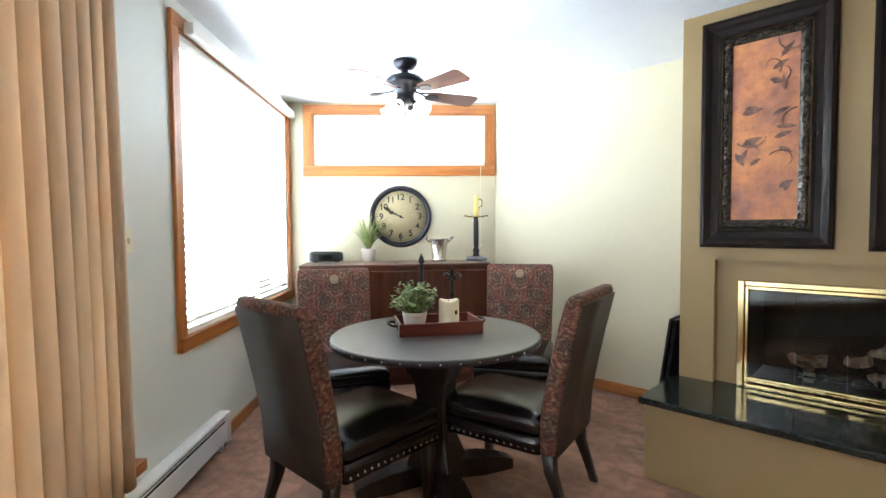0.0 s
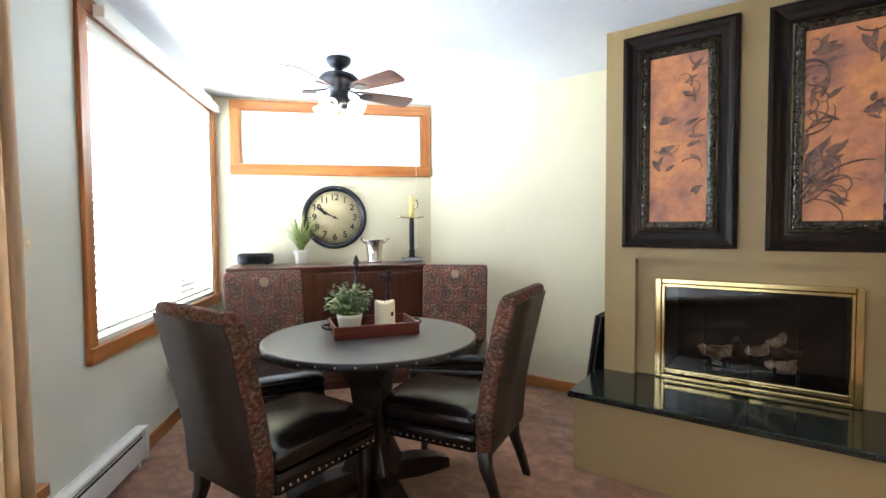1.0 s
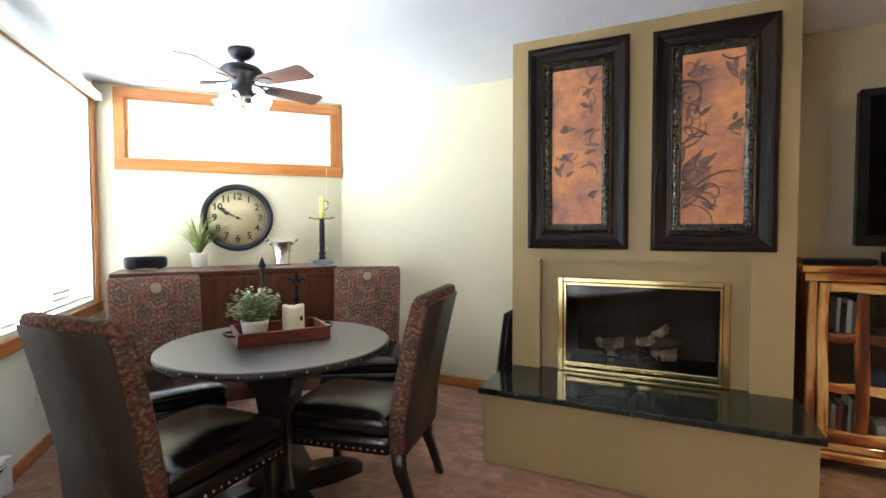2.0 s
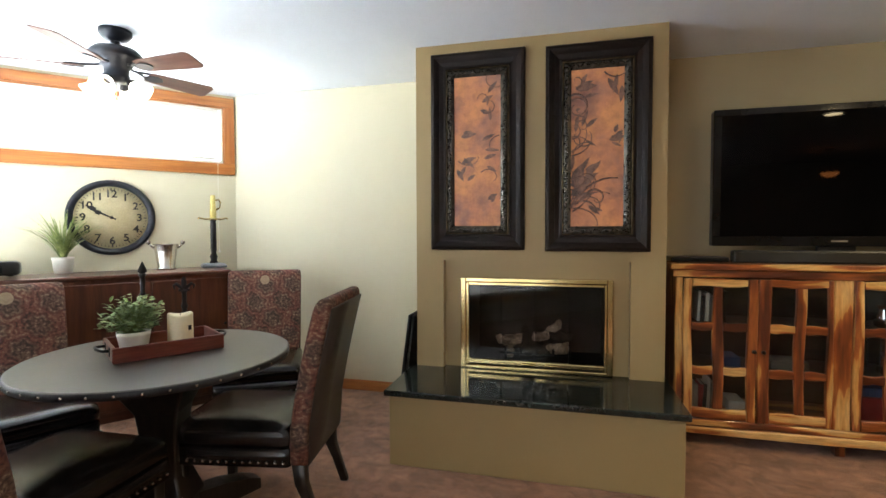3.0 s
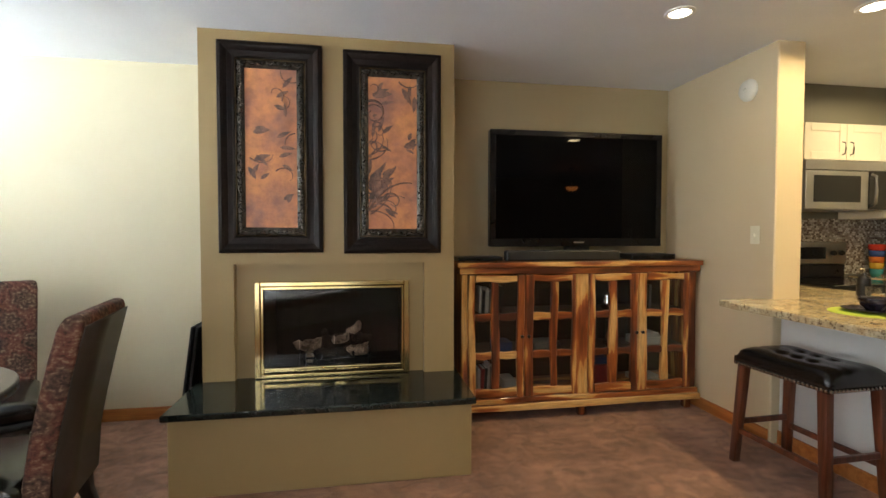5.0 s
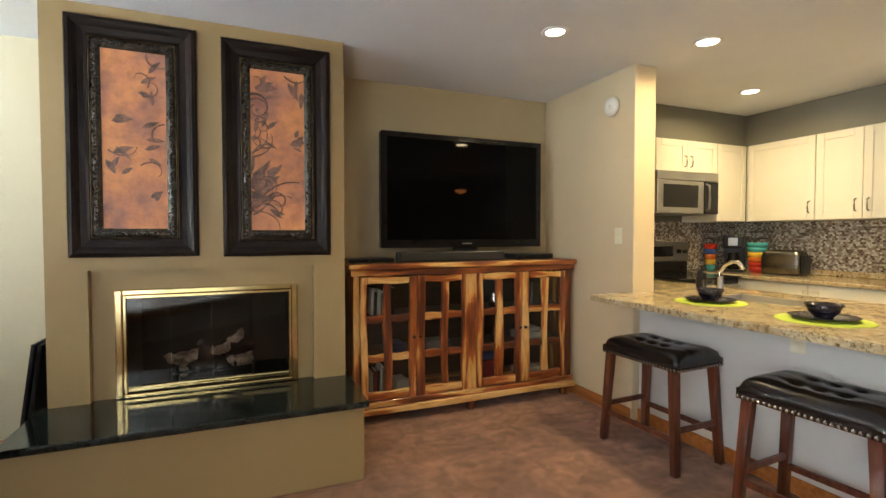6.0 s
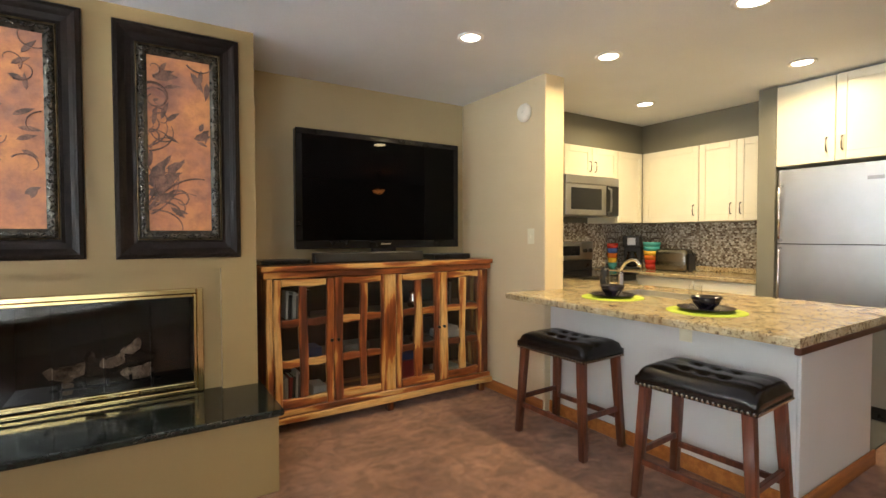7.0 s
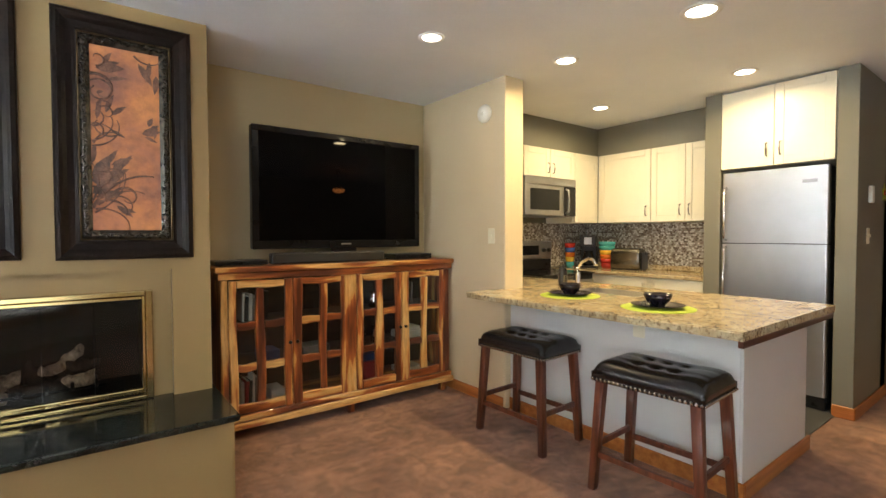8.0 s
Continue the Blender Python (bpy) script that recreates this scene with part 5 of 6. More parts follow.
# each door: its edges, the edges of its two columns of panes, which wood its bars are cut from, side of its knob
DOORS = (
    ((0.698, 0.745, 0.858, 0.913, 1.039, 1.088), (PALE_Z, SHZ, SHZ), (PALE_X, SHX, PALE_X, PALE_X), True),
    ((1.092, 1.155, 1.279, 1.332, 1.438, 1.465), (SHZ, PALE_Z, PALE_Z), (PALE_X, PALE_X, SHX, PALE_X), False),
    ((1.563, 1.607, 1.716, 1.780, 1.886, 1.934), (PALE_Z, PALE_Z, SHZ), (PALE_X, SHX, SHX, PALE_X), True),
    ((1.938, 2.006, 2.125, 2.179, 2.295, 2.337), (PALE_Z, PALE_Z, PALE_Z), (PALE_X, PALE_X, SHX, SHX), False),
)
for k, ((a, p0, p1, p2, p3, b), (left_wood, mid_wood, right_wood), rails, knob_right) in enumerate(DOORS):
    y0, y1 = MF - 0.014, MF + 0.012
    d = part("door", live_bar(a, p0, y0, y1, Z0D, Z1D, False, k + 0.3, 0.005), left_wood, MC)
    part("door_stile", live_bar(p3, b, y0, y1, Z0D, Z1D, False, k + 1.9, 0.004), right_wood, d)
    part("door_rail", live_bar(p0 + 0.002, p3 - 0.002, y0 + 0.002, y1, HEAD_Z, Z1D, True, k * 1.1, 0.005), rails[0], d)
    part("door_rail", live_bar(p0 + 0.002, p3 - 0.002, y0 + 0.002, y1, Z0D, SILL_Z, True, k * 2.1 + 1, 0.005), rails[3], d)
    part("mullion", live_bar(p1, p2, y0 + 0.004, y1, SILL_Z + 0.002, HEAD_Z - 0.002, False, k * 1.4, 0.006), mid_wood, d)
    for z, wood_x in ((0.716, rails[1]), (0.453, rails[2])):
        for q0, q1 in ((p0, p1), (p2, p3)):
            part("glazing_bar", live_bar(q0, q1, y0 + 0.006, y1 - 0.001, z - 0.025, z + 0.025, True, k + z + q0, 0.004), wood_x, d)
    part("pane", B(p0 - 0.005, p3 + 0.005, MF + 0.013, MF + 0.016, SILL_Z - 0.012, HEAD_Z + 0.012), GLASS, d, "clear glass")
    kx = b - 0.022 if knob_right else a + 0.022
    part("knob", lathe(bmesh.new(), [(0.005, 0), (0.005, 0.012), (0.012, 0.02), (0.010, 0.03), (0.004, 0.033)], 12, pose(kx, y0, 0.585, 90, 0, 0)), IRON, d)

# what is kept behind the glass
rng = random.Random(21)
BOOKS = [surf("book_" + n, tuple(c * 0.8 for c in col), col, 0.6, big=20, fine=100) for n, col in (("black", (0.02, 0.02, 0.022)), ("white", (0.5, 0.49, 0.46)), ("red", (0.28, 0.025, 0.025)), ("blue", (0.03, 0.06, 0.18)), ("grey", (0.17, 0.17, 0.17)))]


def book_row(x, z, n, order):
    for i in range(n):
        t, h = rng.uniform(0.014, 0.026), rng.uniform(0.15, 0.20)
        b = thing("book", pose(x + t / 2, 3.27, z, 0, rng.uniform(-1.5, 4.0), 0), "slim upright book or game case on the shelf", "book", "books in the cabinet")
        part("cover", B(-t / 2, t / 2, -0.06, 0.06, 0, h, bevel=0.002), BOOKS[order[i % len(order)]], b)
        part("pages", B(-t / 2 + 0.002, t / 2 - 0.002, -0.058, 0.0605, h - 0.004, h + 0.0005), BOOKS[1], b)
        x += t + 0.004


book_row(0.80, 0.727, 7, (1, 0, 1, 4, 1, 0, 0))
book_row(0.79, 0.179, 6, (1, 2, 0, 1, 4, 1))
book_row(2.02, 0.727, 4, (4, 3, 0, 4))
for x, z, w, h, c, lab in ((1.20, 0.457, 0.20, 0.05, 4, "flat grey box on the cabinet shelf"), (1.66, 0.179, 0.13, 0.14, 2, "red box behind the cabinet glass"), (1.66, 0.330, 0.12, 0.05, 3, "blue box stacked on a red one"), (2.0, 0.457, 0.22, 0.055, 1, "white box on the cabinet shelf"), (2.04, 0.514, 0.14, 0.03, 1, "small white carton on a box"), (2.0, 0.179, 0.20, 0.04, 1, "stack of white papers in the cabinet"), (0.92, 0.457, 0.12, 0.06, 3, "dark blue case on the cabinet shelf"), (0.98, 0.179, 0.09, 0.07, 1, "white carton low in the cabinet")):
    solid("storage_box", B(0, w, 0, 0.16, 0, h, bevel=0.003), BOOKS[c], lab, "box", pose(x, 3.20, z + 0.0005), group="boxes in the cabinet")
for x, z in ((1.78, 0.727), (1.80, 0.457)):
    j = solid("glass_jar", lathe(bmesh.new(), [(0.03, 0), (0.045, 0.01), (0.05, 0.06), (0.035, 0.10), (0.038, 0.12), (0.034, 0.12), (0.03, 0.1), (0.045, 0.06), (0.04, 0.012)], 20), CHROME, "shiny metal bowl on the cabinet shelf", "bowl", pose(x, 3.24, z + 0.0005))

# ---- television, sound bar and boxes ----
TVG = surf("tv_screen_black", (0.0010, 0.0010, 0.0012), (0.0016, 0.0016, 0.0018), 0.03, big=2, fine=60, bump=0.0, vary=0.02, rv=0.005)
TVG.node_tree.nodes["Principled BSDF"].inputs["Specular IOR Level"].default_value = 0.07
TVB = surf("tv_gloss_bezel", (0.006, 0.006, 0.0065), (0.010, 0.010, 0.011), 0.12, big=6, bump=0.0)
TVB.node_tree.nodes["Principled BSDF"].inputs["Specular IOR Level"].default_value = 0.25
TV = thing("television", pose(0, 0, 0), "large black flat television standing on the cabinet", "television")
tx0, tx1, tz0, tz1, tyf = 0.915, 2.280, 1.188, 2.041, 3.35
part("case", B(tx0, tx1, tyf + 0.004, tyf + 0.07, tz0, tz1, bevel=0.008, seg=2), PLASTIC_BLACK, TV)
for n, a in (("bezel_side", (tx0, tx0 + 0.045, tz0 + 0.06, tz1 - 0.04)), ("bezel_side", (tx1 - 0.045, tx1, tz0 + 0.06, tz1 - 0.04)), ("bezel_top", (tx0, tx1, tz1 - 0.04, tz1)), ("bezel_bottom", (tx0, tx1, tz0, tz0 + 0.06))):
    part(n, B(a[0], a[1], tyf - 0.004, tyf + 0.006, a[2], a[3], bevel=0.003), TVB, TV)
part("screen", B(tx0 + 0.044, tx1 - 0.044, tyf + 0.001, tyf + 0.0035, tz0 + 0.059, tz1 - 0.039), TVG, TV, "glossy dark screen")
part("maker_mark", B(1.56, 1.645, tyf - 0.0052, tyf - 0.0035, tz0 + 0.026, tz0 + 0.036), STEEL, TV, "small silver mark")
part("stand_neck", B(1.5, 1.70, tyf + 0.015, tyf + 0.05, 1.102, tz0 + 0.03, bevel=0.004), PLASTIC_BLACK, TV)
part("stand_foot", B(1.25, 1.95, tyf - 0.08, tyf + 0.13, 1.0905, 1.102, bevel=0.004), PLASTIC_BLACK, TV)
SB = thing("sound_bar", pose(0, 0, 1.0905), "long black sound bar in front of the television", "sound bar")
part("case", B(0.99, 1.85, 3.19, 3.262, 0.0, 0.075, bevel=0.012, seg=2), PLASTIC_BLACK, SB)
part("grille", B(1.02, 1.82, 3.187, 3.1905, 0.01, 0.065), BLACK, SB)
for x0, x1, h in ((0.64, 0.96, 0.032), (1.93, 2.28, 0.045)):
    bx = thing("set_top_box", pose(0, 0, 1.0905), "flat black set-top box on the media cabinet", "set-top box", "boxes beside the television")
    part("case", B(x0, x1, 3.17, 3.38, 0.004, h, bevel=0.004), PLASTIC_BLACK, bx)
    part("front_panel", B(x0 + 0.01, x1 - 0.01, 3.168, 3.1705, 0.01, h - 0.008), TVB, bx)
    for fx in (x0 + 0.03, x1 - 0.05):
        part("foot", B(fx, fx + 0.02, 3.19, 3.36, 0, 0.005), PLASTIC_BLACK, bx)

# ---- kitchen ----
CABINET = surf("cream_white_cabinet", (0.72, 0.68, 0.55), (0.76, 0.72, 0.59), 0.35, big=3, fine=160, bump=0.03, vary=0.02)
PANEL = surf("island_paint", (0.60, 0.60, 0.585), (0.64, 0.64, 0.625), 0.5, big=2, fine=220, bump=0.1, depth=0.001, vary=0.02)
TILE = surf("dark_slate_tile", (0.04, 0.042, 0.045), (0.08, 0.08, 0.082), 0.4, big=5, fine=90, bump=0.2)


def granite():
    m, nt, b = nodes_of("gold_granite")
    v = coords(nt)
    n1, n2, n3 = noise_of(nt, v, 9.0, 6, 0.65), noise_of(nt, v, 55.0, 4, 0.7), noise_of(nt, v, 120.0, 3, 0.6)
    c1 = ramp(nt, n1, (0.32, (0.33, 0.23, 0.12)), (0.46, (0.48, 0.38, 0.23)), (0.60, (0.57, 0.49, 0.33)), (0.70, (0.42, 0.35, 0.24)))
    c2 = ramp(nt, n2, (0.36, (0.16, 0.12, 0.09)), (0.46, (0.9, 0.88, 0.82)), (0.62, (1.0, 1.0, 1.0)))
    c3 = ramp(nt, n3, (0.33, (0.35, 0.30, 0.25)), (0.42, (1.0, 1.0, 1.0)))
    nt.links.new(mix_colour(nt, 1.0, mix_colour(nt, 0.9, c1, c2, "MULTIPLY"), c3, "MULTIPLY"), b.inputs["Base Color"])
    b.inputs["Roughness"].default_value = 0.14
    return m


def mosaic():
    m, nt, b = nodes_of("glass_mosaic")
    tc = nt.nodes.new("ShaderNodeTexCoord")
    sep = nt.nodes.new("ShaderNodeSeparateXYZ")
    nt.links.new(tc.outputs["Object"], sep.inputs[0])
    ad = nt.nodes.new("ShaderNodeMath")
    ad.operation = "ADD"
    nt.links.new(sep.outputs[0], ad.inputs[0])
    nt.links.new(sep.outputs[1], ad.inputs[1])
    cb = nt.nodes.new("ShaderNodeCombineXYZ")
    nt.links.new(ad.outputs[0], cb.inputs[0])
    nt.links.new(sep.outputs[2], cb.inputs[1])
    br = add(nt, "ShaderNodeTexBrick", Scale=1.0)
    br.inputs["Brick Width"].default_value, br.inputs["Row Height"].default_value = 0.021, 0.0165
    br.inputs["Mortar Size"].default_value = 0.0012
    br.inputs["Color1"].default_value, br.inputs["Color2"].default_value, br.inputs["Mortar"].default_value = (0, 0, 0, 1), (1, 1, 1, 1), (0.4, 0.4, 0.4, 1)
    nt.links.new(cb.outputs[0], br.inputs["Vector"])
    n = noise_of(nt, cb.outputs[0], 26.0, 2)
    mixv = mix_colour(nt, 0.35, br.outputs["Color"], n)
    col = ramp(nt, mixv, (0.20, (0.10, 0.072, 0.052)), (0.38, (0.25, 0.20, 0.15)), (0.56, (0.37, 0.34, 0.29)), (0.76, (0.66, 0.62, 0.54)))
    nt.links.new(col, b.inputs["Base Color"])
    b.inputs["Roughness"].default_value = 0.22
    bump_of(nt, b, br.outputs["Fac"], -0.4, 0.001)
    return m


GRANITE, MOSAIC = granite(), mosaic()
solid("kitchen_floor", B(3.46, 4.94, 0.98, 3.5, 0.001, 0.008), TILE, "dark slate-grey kitchen tile floor", "floor", kind="structure")
solid("soffit_north", B(2.66, 4.84, 3.165, 3.535, 2.142, CEIL - 0.002), PAINT_GREY, "grey-green soffit over the wall cabinets", "soffit", kind="structure")
solid("soffit_east", B(4.525, 4.845, 1.888, 3.163, 2.142, CEIL - 0.002), PAINT_GREY, "grey-green soffit over the wall cabinets", "soffit", kind="structure")
solid("backsplash_north", B(2.66, 4.835, 3.528, 3.538, 0.93, 1.415), MOSAIC, "brown and grey glass mosaic backsplash", "backsplash", kind="structure")
solid("backsplash_east", B(4.838, 4.848, 1.89, 3.526, 0.93, 1.415), MOSAIC, "brown and grey glass mosaic backsplash", "backsplash", kind="structure")


DARK_NICKEL = surf("dark_nickel_bow", (0.16, 0.15, 0.13), (0.22, 0.2, 0.18), 0.3, metal=1.0)


def shaker(parent, w, h, handle, m, wide=0.06, flat=False):
    """A framed cabinet door, front towards -y, lower left corner at the origin; handle: (x, z, upright) or None."""
    d = part("door", B(0.0, w, -0.012, 0.006, 0.0, h), CABINET, parent, m=m)
    if not flat:
        for a in ((0, wide, 0, h), (w - wide, w, 0, h), (wide, w - wide, 0, wide), (wide, w - wide, h - wide, h)):
            part("door_frame", B(a[0] + 0.0004, a[1] - 0.0004, -0.020, -0.0125, a[2] + 0.0004, a[3] - 0.0004, bevel=0.0015), CABINET, d)
    if handle:
        x, z, upright = handle
        pts = [(0, 0, -0.05), (0, -0.022, -0.042), (0, -0.026, 0), (0, -0.022, 0.042), (0, 0, 0.05)]
        pts = [(x, -0.020 + p[1], z + p[2]) if upright else (x + p[2], -0.020 + p[1], z) for p in pts]
        part("handle", tube(bmesh.new(), pts, 0.0055, 6), DARK_NICKEL, d, "dark nickel bow handle")
    return d



def cabinet(name, m, w, depth, z0, z1, doors, label):
    """A cabinet carcass with its front plane at y = 0 facing -y and doors as (x0, x1, z0, z1, handle, flat)."""
    c = thing(name, m, label, "cabinet", "kitchen cabinets")
    part("carcass", B(0.0, w, 0.002, depth, z0, z1), CABINET, c)
    for a, b, e, f, hd, flat in doors:
        shaker(c, b - a - 0.004, f - e - 0.004, hd, pose(a + 0.002, -0.007, e + 0.002), flat=flat)
    return c


def east(y_start):
    """Pose for a unit on the east run: front faces -x, local x runs from y_start towards -y."""
    return pose(4.53, y_start, 0, 0, 0, -90)


cabinet("wall_cabinet", pose(3.335, 3.17, 0), 0.77, 0.36, 1.855, 2.14, [(0, 0.385, 1.855, 2.14, (0.345, 0.09, True), False), (0.385, 0.77, 1.855, 2.14, (0.035, 0.09, True), False)], "cream two-door wall cabinet above the microwave")
cabinet("wall_cabinet", pose(4.108, 3.17, 0), 0.41, 0.36, 1.41, 2.14, [(0, 0.40, 1.41, 2.14, None, False)], "cream tall wall cabinet beside the microwave")
cabinet("wall_cabinet", east(3.155), 0.62, 0.315, 1.41, 2.14, [(0.03, 0.62, 1.41, 2.14, (0.545, 0.11, True), False)], "cream shaker wall cabinet in the kitchen corner")
cabinet("wall_cabinet", east(2.533), 0.64, 0.315, 1.41, 2.14, [(0, 0.34, 1.41, 2.14, (0.295, 0.11, True), False), (0.34, 0.64, 1.41, 2.14, (0.04, 0.11, True), False)], "cream shaker two-door wall cabinet over the counter")
cabinet("wall_cabinet", pose(4.215, 1.752, 0, 0, 0, -90), 0.75, 0.70, 1.812, 2.425, [(0, 0.372, 1.812, 2.425, (0.325, 0.12, True), True), (0.376, 0.748, 1.812, 2.425, (0.04, 0.12, True), False)], "cream two-door cabinet above the refrigerator")

# microwave
MW = thing("microwave", pose(3.338, 3.125, 0), "stainless over-the-range microwave oven", "microwave")
part("body", B(0, 0.764, 0.02, 0.40, 1.472, 1.852), STEEL, MW)
part("vent_grille", B(0.0, 0.764, 0.0, 0.019, 1.775, 1.852, bevel=0.004), STEEL, MW)
dr = part("door", B(0.0, 0.575, 0.0, 0.019, 1.476, 1.771, bevel=0.004), STEEL, MW)
part("window", B(0.07, 0.50, -0.003, 0.0005, 1.53, 1.735, bevel=0.002), TVB, dr, "dark glass window")
part("handle", tube(bmesh.new(), [(0.60, 0.0, 1.50), (0.60, -0.035, 1.52), (0.60, -0.04, 1.62), (0.60, -0.035, 1.73), (0.60, 0.0, 1.75)], 0.011, 8), STEEL, dr)
part("control_panel", B(0.579, 0.764, 0.0, 0.019, 1.476, 1.771, bevel=0.003), TVB, MW, "black control panel")

# stove
ST = thing("stove", pose(3.365, 2.90, 0), "black and stainless electric stove", "stove")
part("body", B(0, 0.755, 0.03, 0.62, 0.0, 0.895), PLASTIC_BLACK, ST)
part("cooktop", B(-0.003, 0.758, 0.0, 0.60, 0.896, 0.91, bevel=0.004), TVB, ST, "black glass cooktop")
part("back_guard", B(0, 0.755, 0.57, 0.625, 0.911, 1.02, bevel=0.004), PLASTIC_BLACK, ST)
part("control_panel", B(0, 0.755, 0.555, 0.62, 1.021, 1.215, bevel=0.01, seg=2), STEEL, ST, "stainless control panel")
part("display", B(0.22, 0.54, 0.551, 0.556, 1.07, 1.17, bevel=0.002), TVB, ST)
for x in (0.06, 0.15, 0.61, 0.69):
    part("knob", lathe(bmesh.new(), [(0.022, 0), (0.022, 0.02), (0.017, 0.028)], 16, pose(x, 0.556, 1.12, 90, 0, 0)), PLASTIC_BLACK, ST)
part("oven_door", B(0.01, 0.745, 0.0, 0.029, 0.2, 0.84, bevel=0.005), STEEL, ST)
part("oven_handle", tube(bmesh.new(), [(0.06, 0, 0.78), (0.07, -0.045, 0.78), (0.68, -0.045, 0.78), (0.69, 0, 0.78)], 0.011, 8), STEEL, ST)

# base cabinets and counters of the back run
BC = thing("base_cabinet", pose(4.25, 3.52, 0, 0, 0, -90), "cream base cabinets with drawers under a granite counter", "cabinet", "kitchen cabinets")
part("carcass", B(0, 1.625, 0.002, 0.58, 0.10, 0.879), CABINET, BC)
part("toe_kick", B(0, 1.625, 0.06, 0.58, 0.009, 0.0995), BLACK, BC)
for a, b in ((0.66, 1.10), (1.105, 1.62)):
    shaker(BC, b - a - 0.004, 0.16, ((b - a) / 2, 0.08, False), pose(a + 0.002, -0.007, 0.705), flat=True)
    shaker(BC, b - a - 0.004, 0.58, ((b - a) - 0.05, 0.48, True), pose(a + 0.002, -0.007, 0.115))
solid("kitchen_counter", B(4.215, 4.835, 1.89, 3.525, 0.880, 0.914, bevel=0.004), GRANITE, "gold and brown polished granite counter", "countertop")
solid("counter_upstand", B(4.815, 4.836, 1.89, 3.525, 0.915, 0.965, bevel=0.003), GRANITE, "granite upstand along the back of the counter", "countertop")

# refrigerator
RF = thing("refrigerator", pose(4.2, 1.745, 0, 0, 0, -90), "stainless steel top-freezer refrigerator with black sides", "refrigerator")
part("body", B(0.004, 0.708, 0.062, 0.73, 0.06, 1.775, bevel=0.004), PLASTIC_BLACK, RF)
for z0, z1, hz0, hz1 in ((0.11, 1.208, 0.62, 1.18), (1.216, 1.78, 1.24, 1.66)):
    rings = [[(x, y, z) for x, y in rounded(0.354, 0.03, 0.018, 0.356, 0.03)] for z in (z0, z1)]
    d = part("door", loft(bmesh.new(), rings, False), STEEL_SOFT, RF, "brushed stainless door")
    pts = [(0.035, 0.0, hz0), (0.035, -0.042, hz0 + 0.02), (0.035, -0.048, (hz0 + hz1) / 2), (0.035, -0.042, hz1 - 0.02), (0.035, 0.0, hz1)]
    part("handle", tube(bmesh.new(), pts, 0.012, 10), CHROME, d)
part("maker_badge", B(0.55, 0.64, -0.003, 0.0005, 1.66, 1.685, bevel=0.001), surf("badge_grey", (0.2, 0.2, 0.21), (0.27, 0.27, 0.28), 0.3, metal=0.8), RF)
part("kick_grille", B(0.01, 0.70, 0.03, 0.062, 0.012, 0.10), PLASTIC_BLACK, RF)
for x in (0.03, 0.64):
    part("roller", lathe(bmesh.new(), [(0.02, 0), (0.02, 0.03)], 12, pose(x, 0.1, 0.0285, 0, 90, 0)), PLASTIC_BLACK, RF)

# island
IS = thing("kitchen_island", pose(0, 0, 0), "pale painted kitchen island with wooden base trim", "island")
part("front_panel", B(2.505, 2.53, 0.945, 2.485, 0.0, 0.84), PANEL, IS)
part("end_panel", B(2.505, 3.40, 0.93, 0.9445, 0.0, 0.84, bevel=0.002), PANEL, IS)
part("carcass", B(2.531, 3.20, 0.946, 3.20, 0.0, 0.84), CABINET, IS)
part("base_trim", B(2.49, 2.504, 0.916, 2.485, 0.0, 0.085, bevel=0.004), TRIM, IS, "orange-stained base trim")
part("base_trim", B(2.505, 3.44, 0.915, 0.929, 0.0, 0.085, bevel=0.004), TRIM, IS, "orange-stained base trim")
# darker wood than the base trim: the overhang's shade is in the colour
part("under_trim", B(2.15, 3.37, 0.800, 0.824, 0.812, 0.8455, bevel=0.003), CHERRY, IS, "wooden strip under the counter, coloured dark for its shade")
bm = bmesh.new()
SX0, SX1, SY0, SY1 = 2.80, 3.10, 1.66, 2.18
for a in ((2.125, SX0, 0.795, 2.487), (SX1, 3.38, 0.795, 2.487), (SX0, SX1, 0.795, SY0), (SX0, SX1, SY1, 2.487), (2.645, 3.38, 2.487, 3.52)):
    box(bm, a[0], a[1], a[2], a[3], 0.846, 0.885)
bmesh.ops.remove_doubles(bm, verts=bm.verts, dist=0.0005)
IC = thing("island_counter", pose(0, 0, 0), "polished gold-brown granite island counter with chiselled edge", "countertop")
part("slab", bm, GRANITE, IC)
bm = bmesh.new()
rc = random.Random(3)
n = 60
rings = []
for i in range(n + 1):
    y = 0.80 + 1.66 * i / n
    j = rc.uniform(0, 0.006)
    rings.append([(2.124 - j, y, 0.849), (2.124 - j * 0.5, y, 0.846), (2.127, y, 0.846), (2.127, y, 0.8845), (2.124 - j, y, 0.878)])
part("chiselled_edge", loft(bm, rings, False), GRANITE, IC, "rough chiselled front edge")
part("end_ledge", B(2.127, 2.444, 2.489, 2.545, 0.846, 0.885, bevel=0.004), GRANITE, IC)

SK = thing("kitchen_sink", pose(0, 0, 0), "stainless undermount kitchen sink in the island", "sink")
bm = bmesh.new()
for a in ((SX0 + .001, SX0 + 0.012, SY0 + .001, SY1 - .001, 0.70, 0.884), (SX1 - 0.012, SX1 - .001, SY0 + .001, SY1 - .001, 0.70, 0.884), (SX0 + .012, SX1 - .012, SY0 + .001, SY0 + 0.012, 0.70, 0.884), (SX0 + .012, SX1 - .012, SY1 - 0.012, SY1 - .001, 0.70, 0.884), (SX0 + .001, SX1 - .001, SY0 + .001, SY1 - .001, 0.69, 0.70)):
    box(bm, *a)
part("basin", bm, STEEL, SK)
part("drain", lathe(bmesh.new(), [(0.04, 0.7005), (0.04, 0.704), (0.01, 0.7035)], 20, pose(2.95, 1.92, 0)), CHROME, SK)
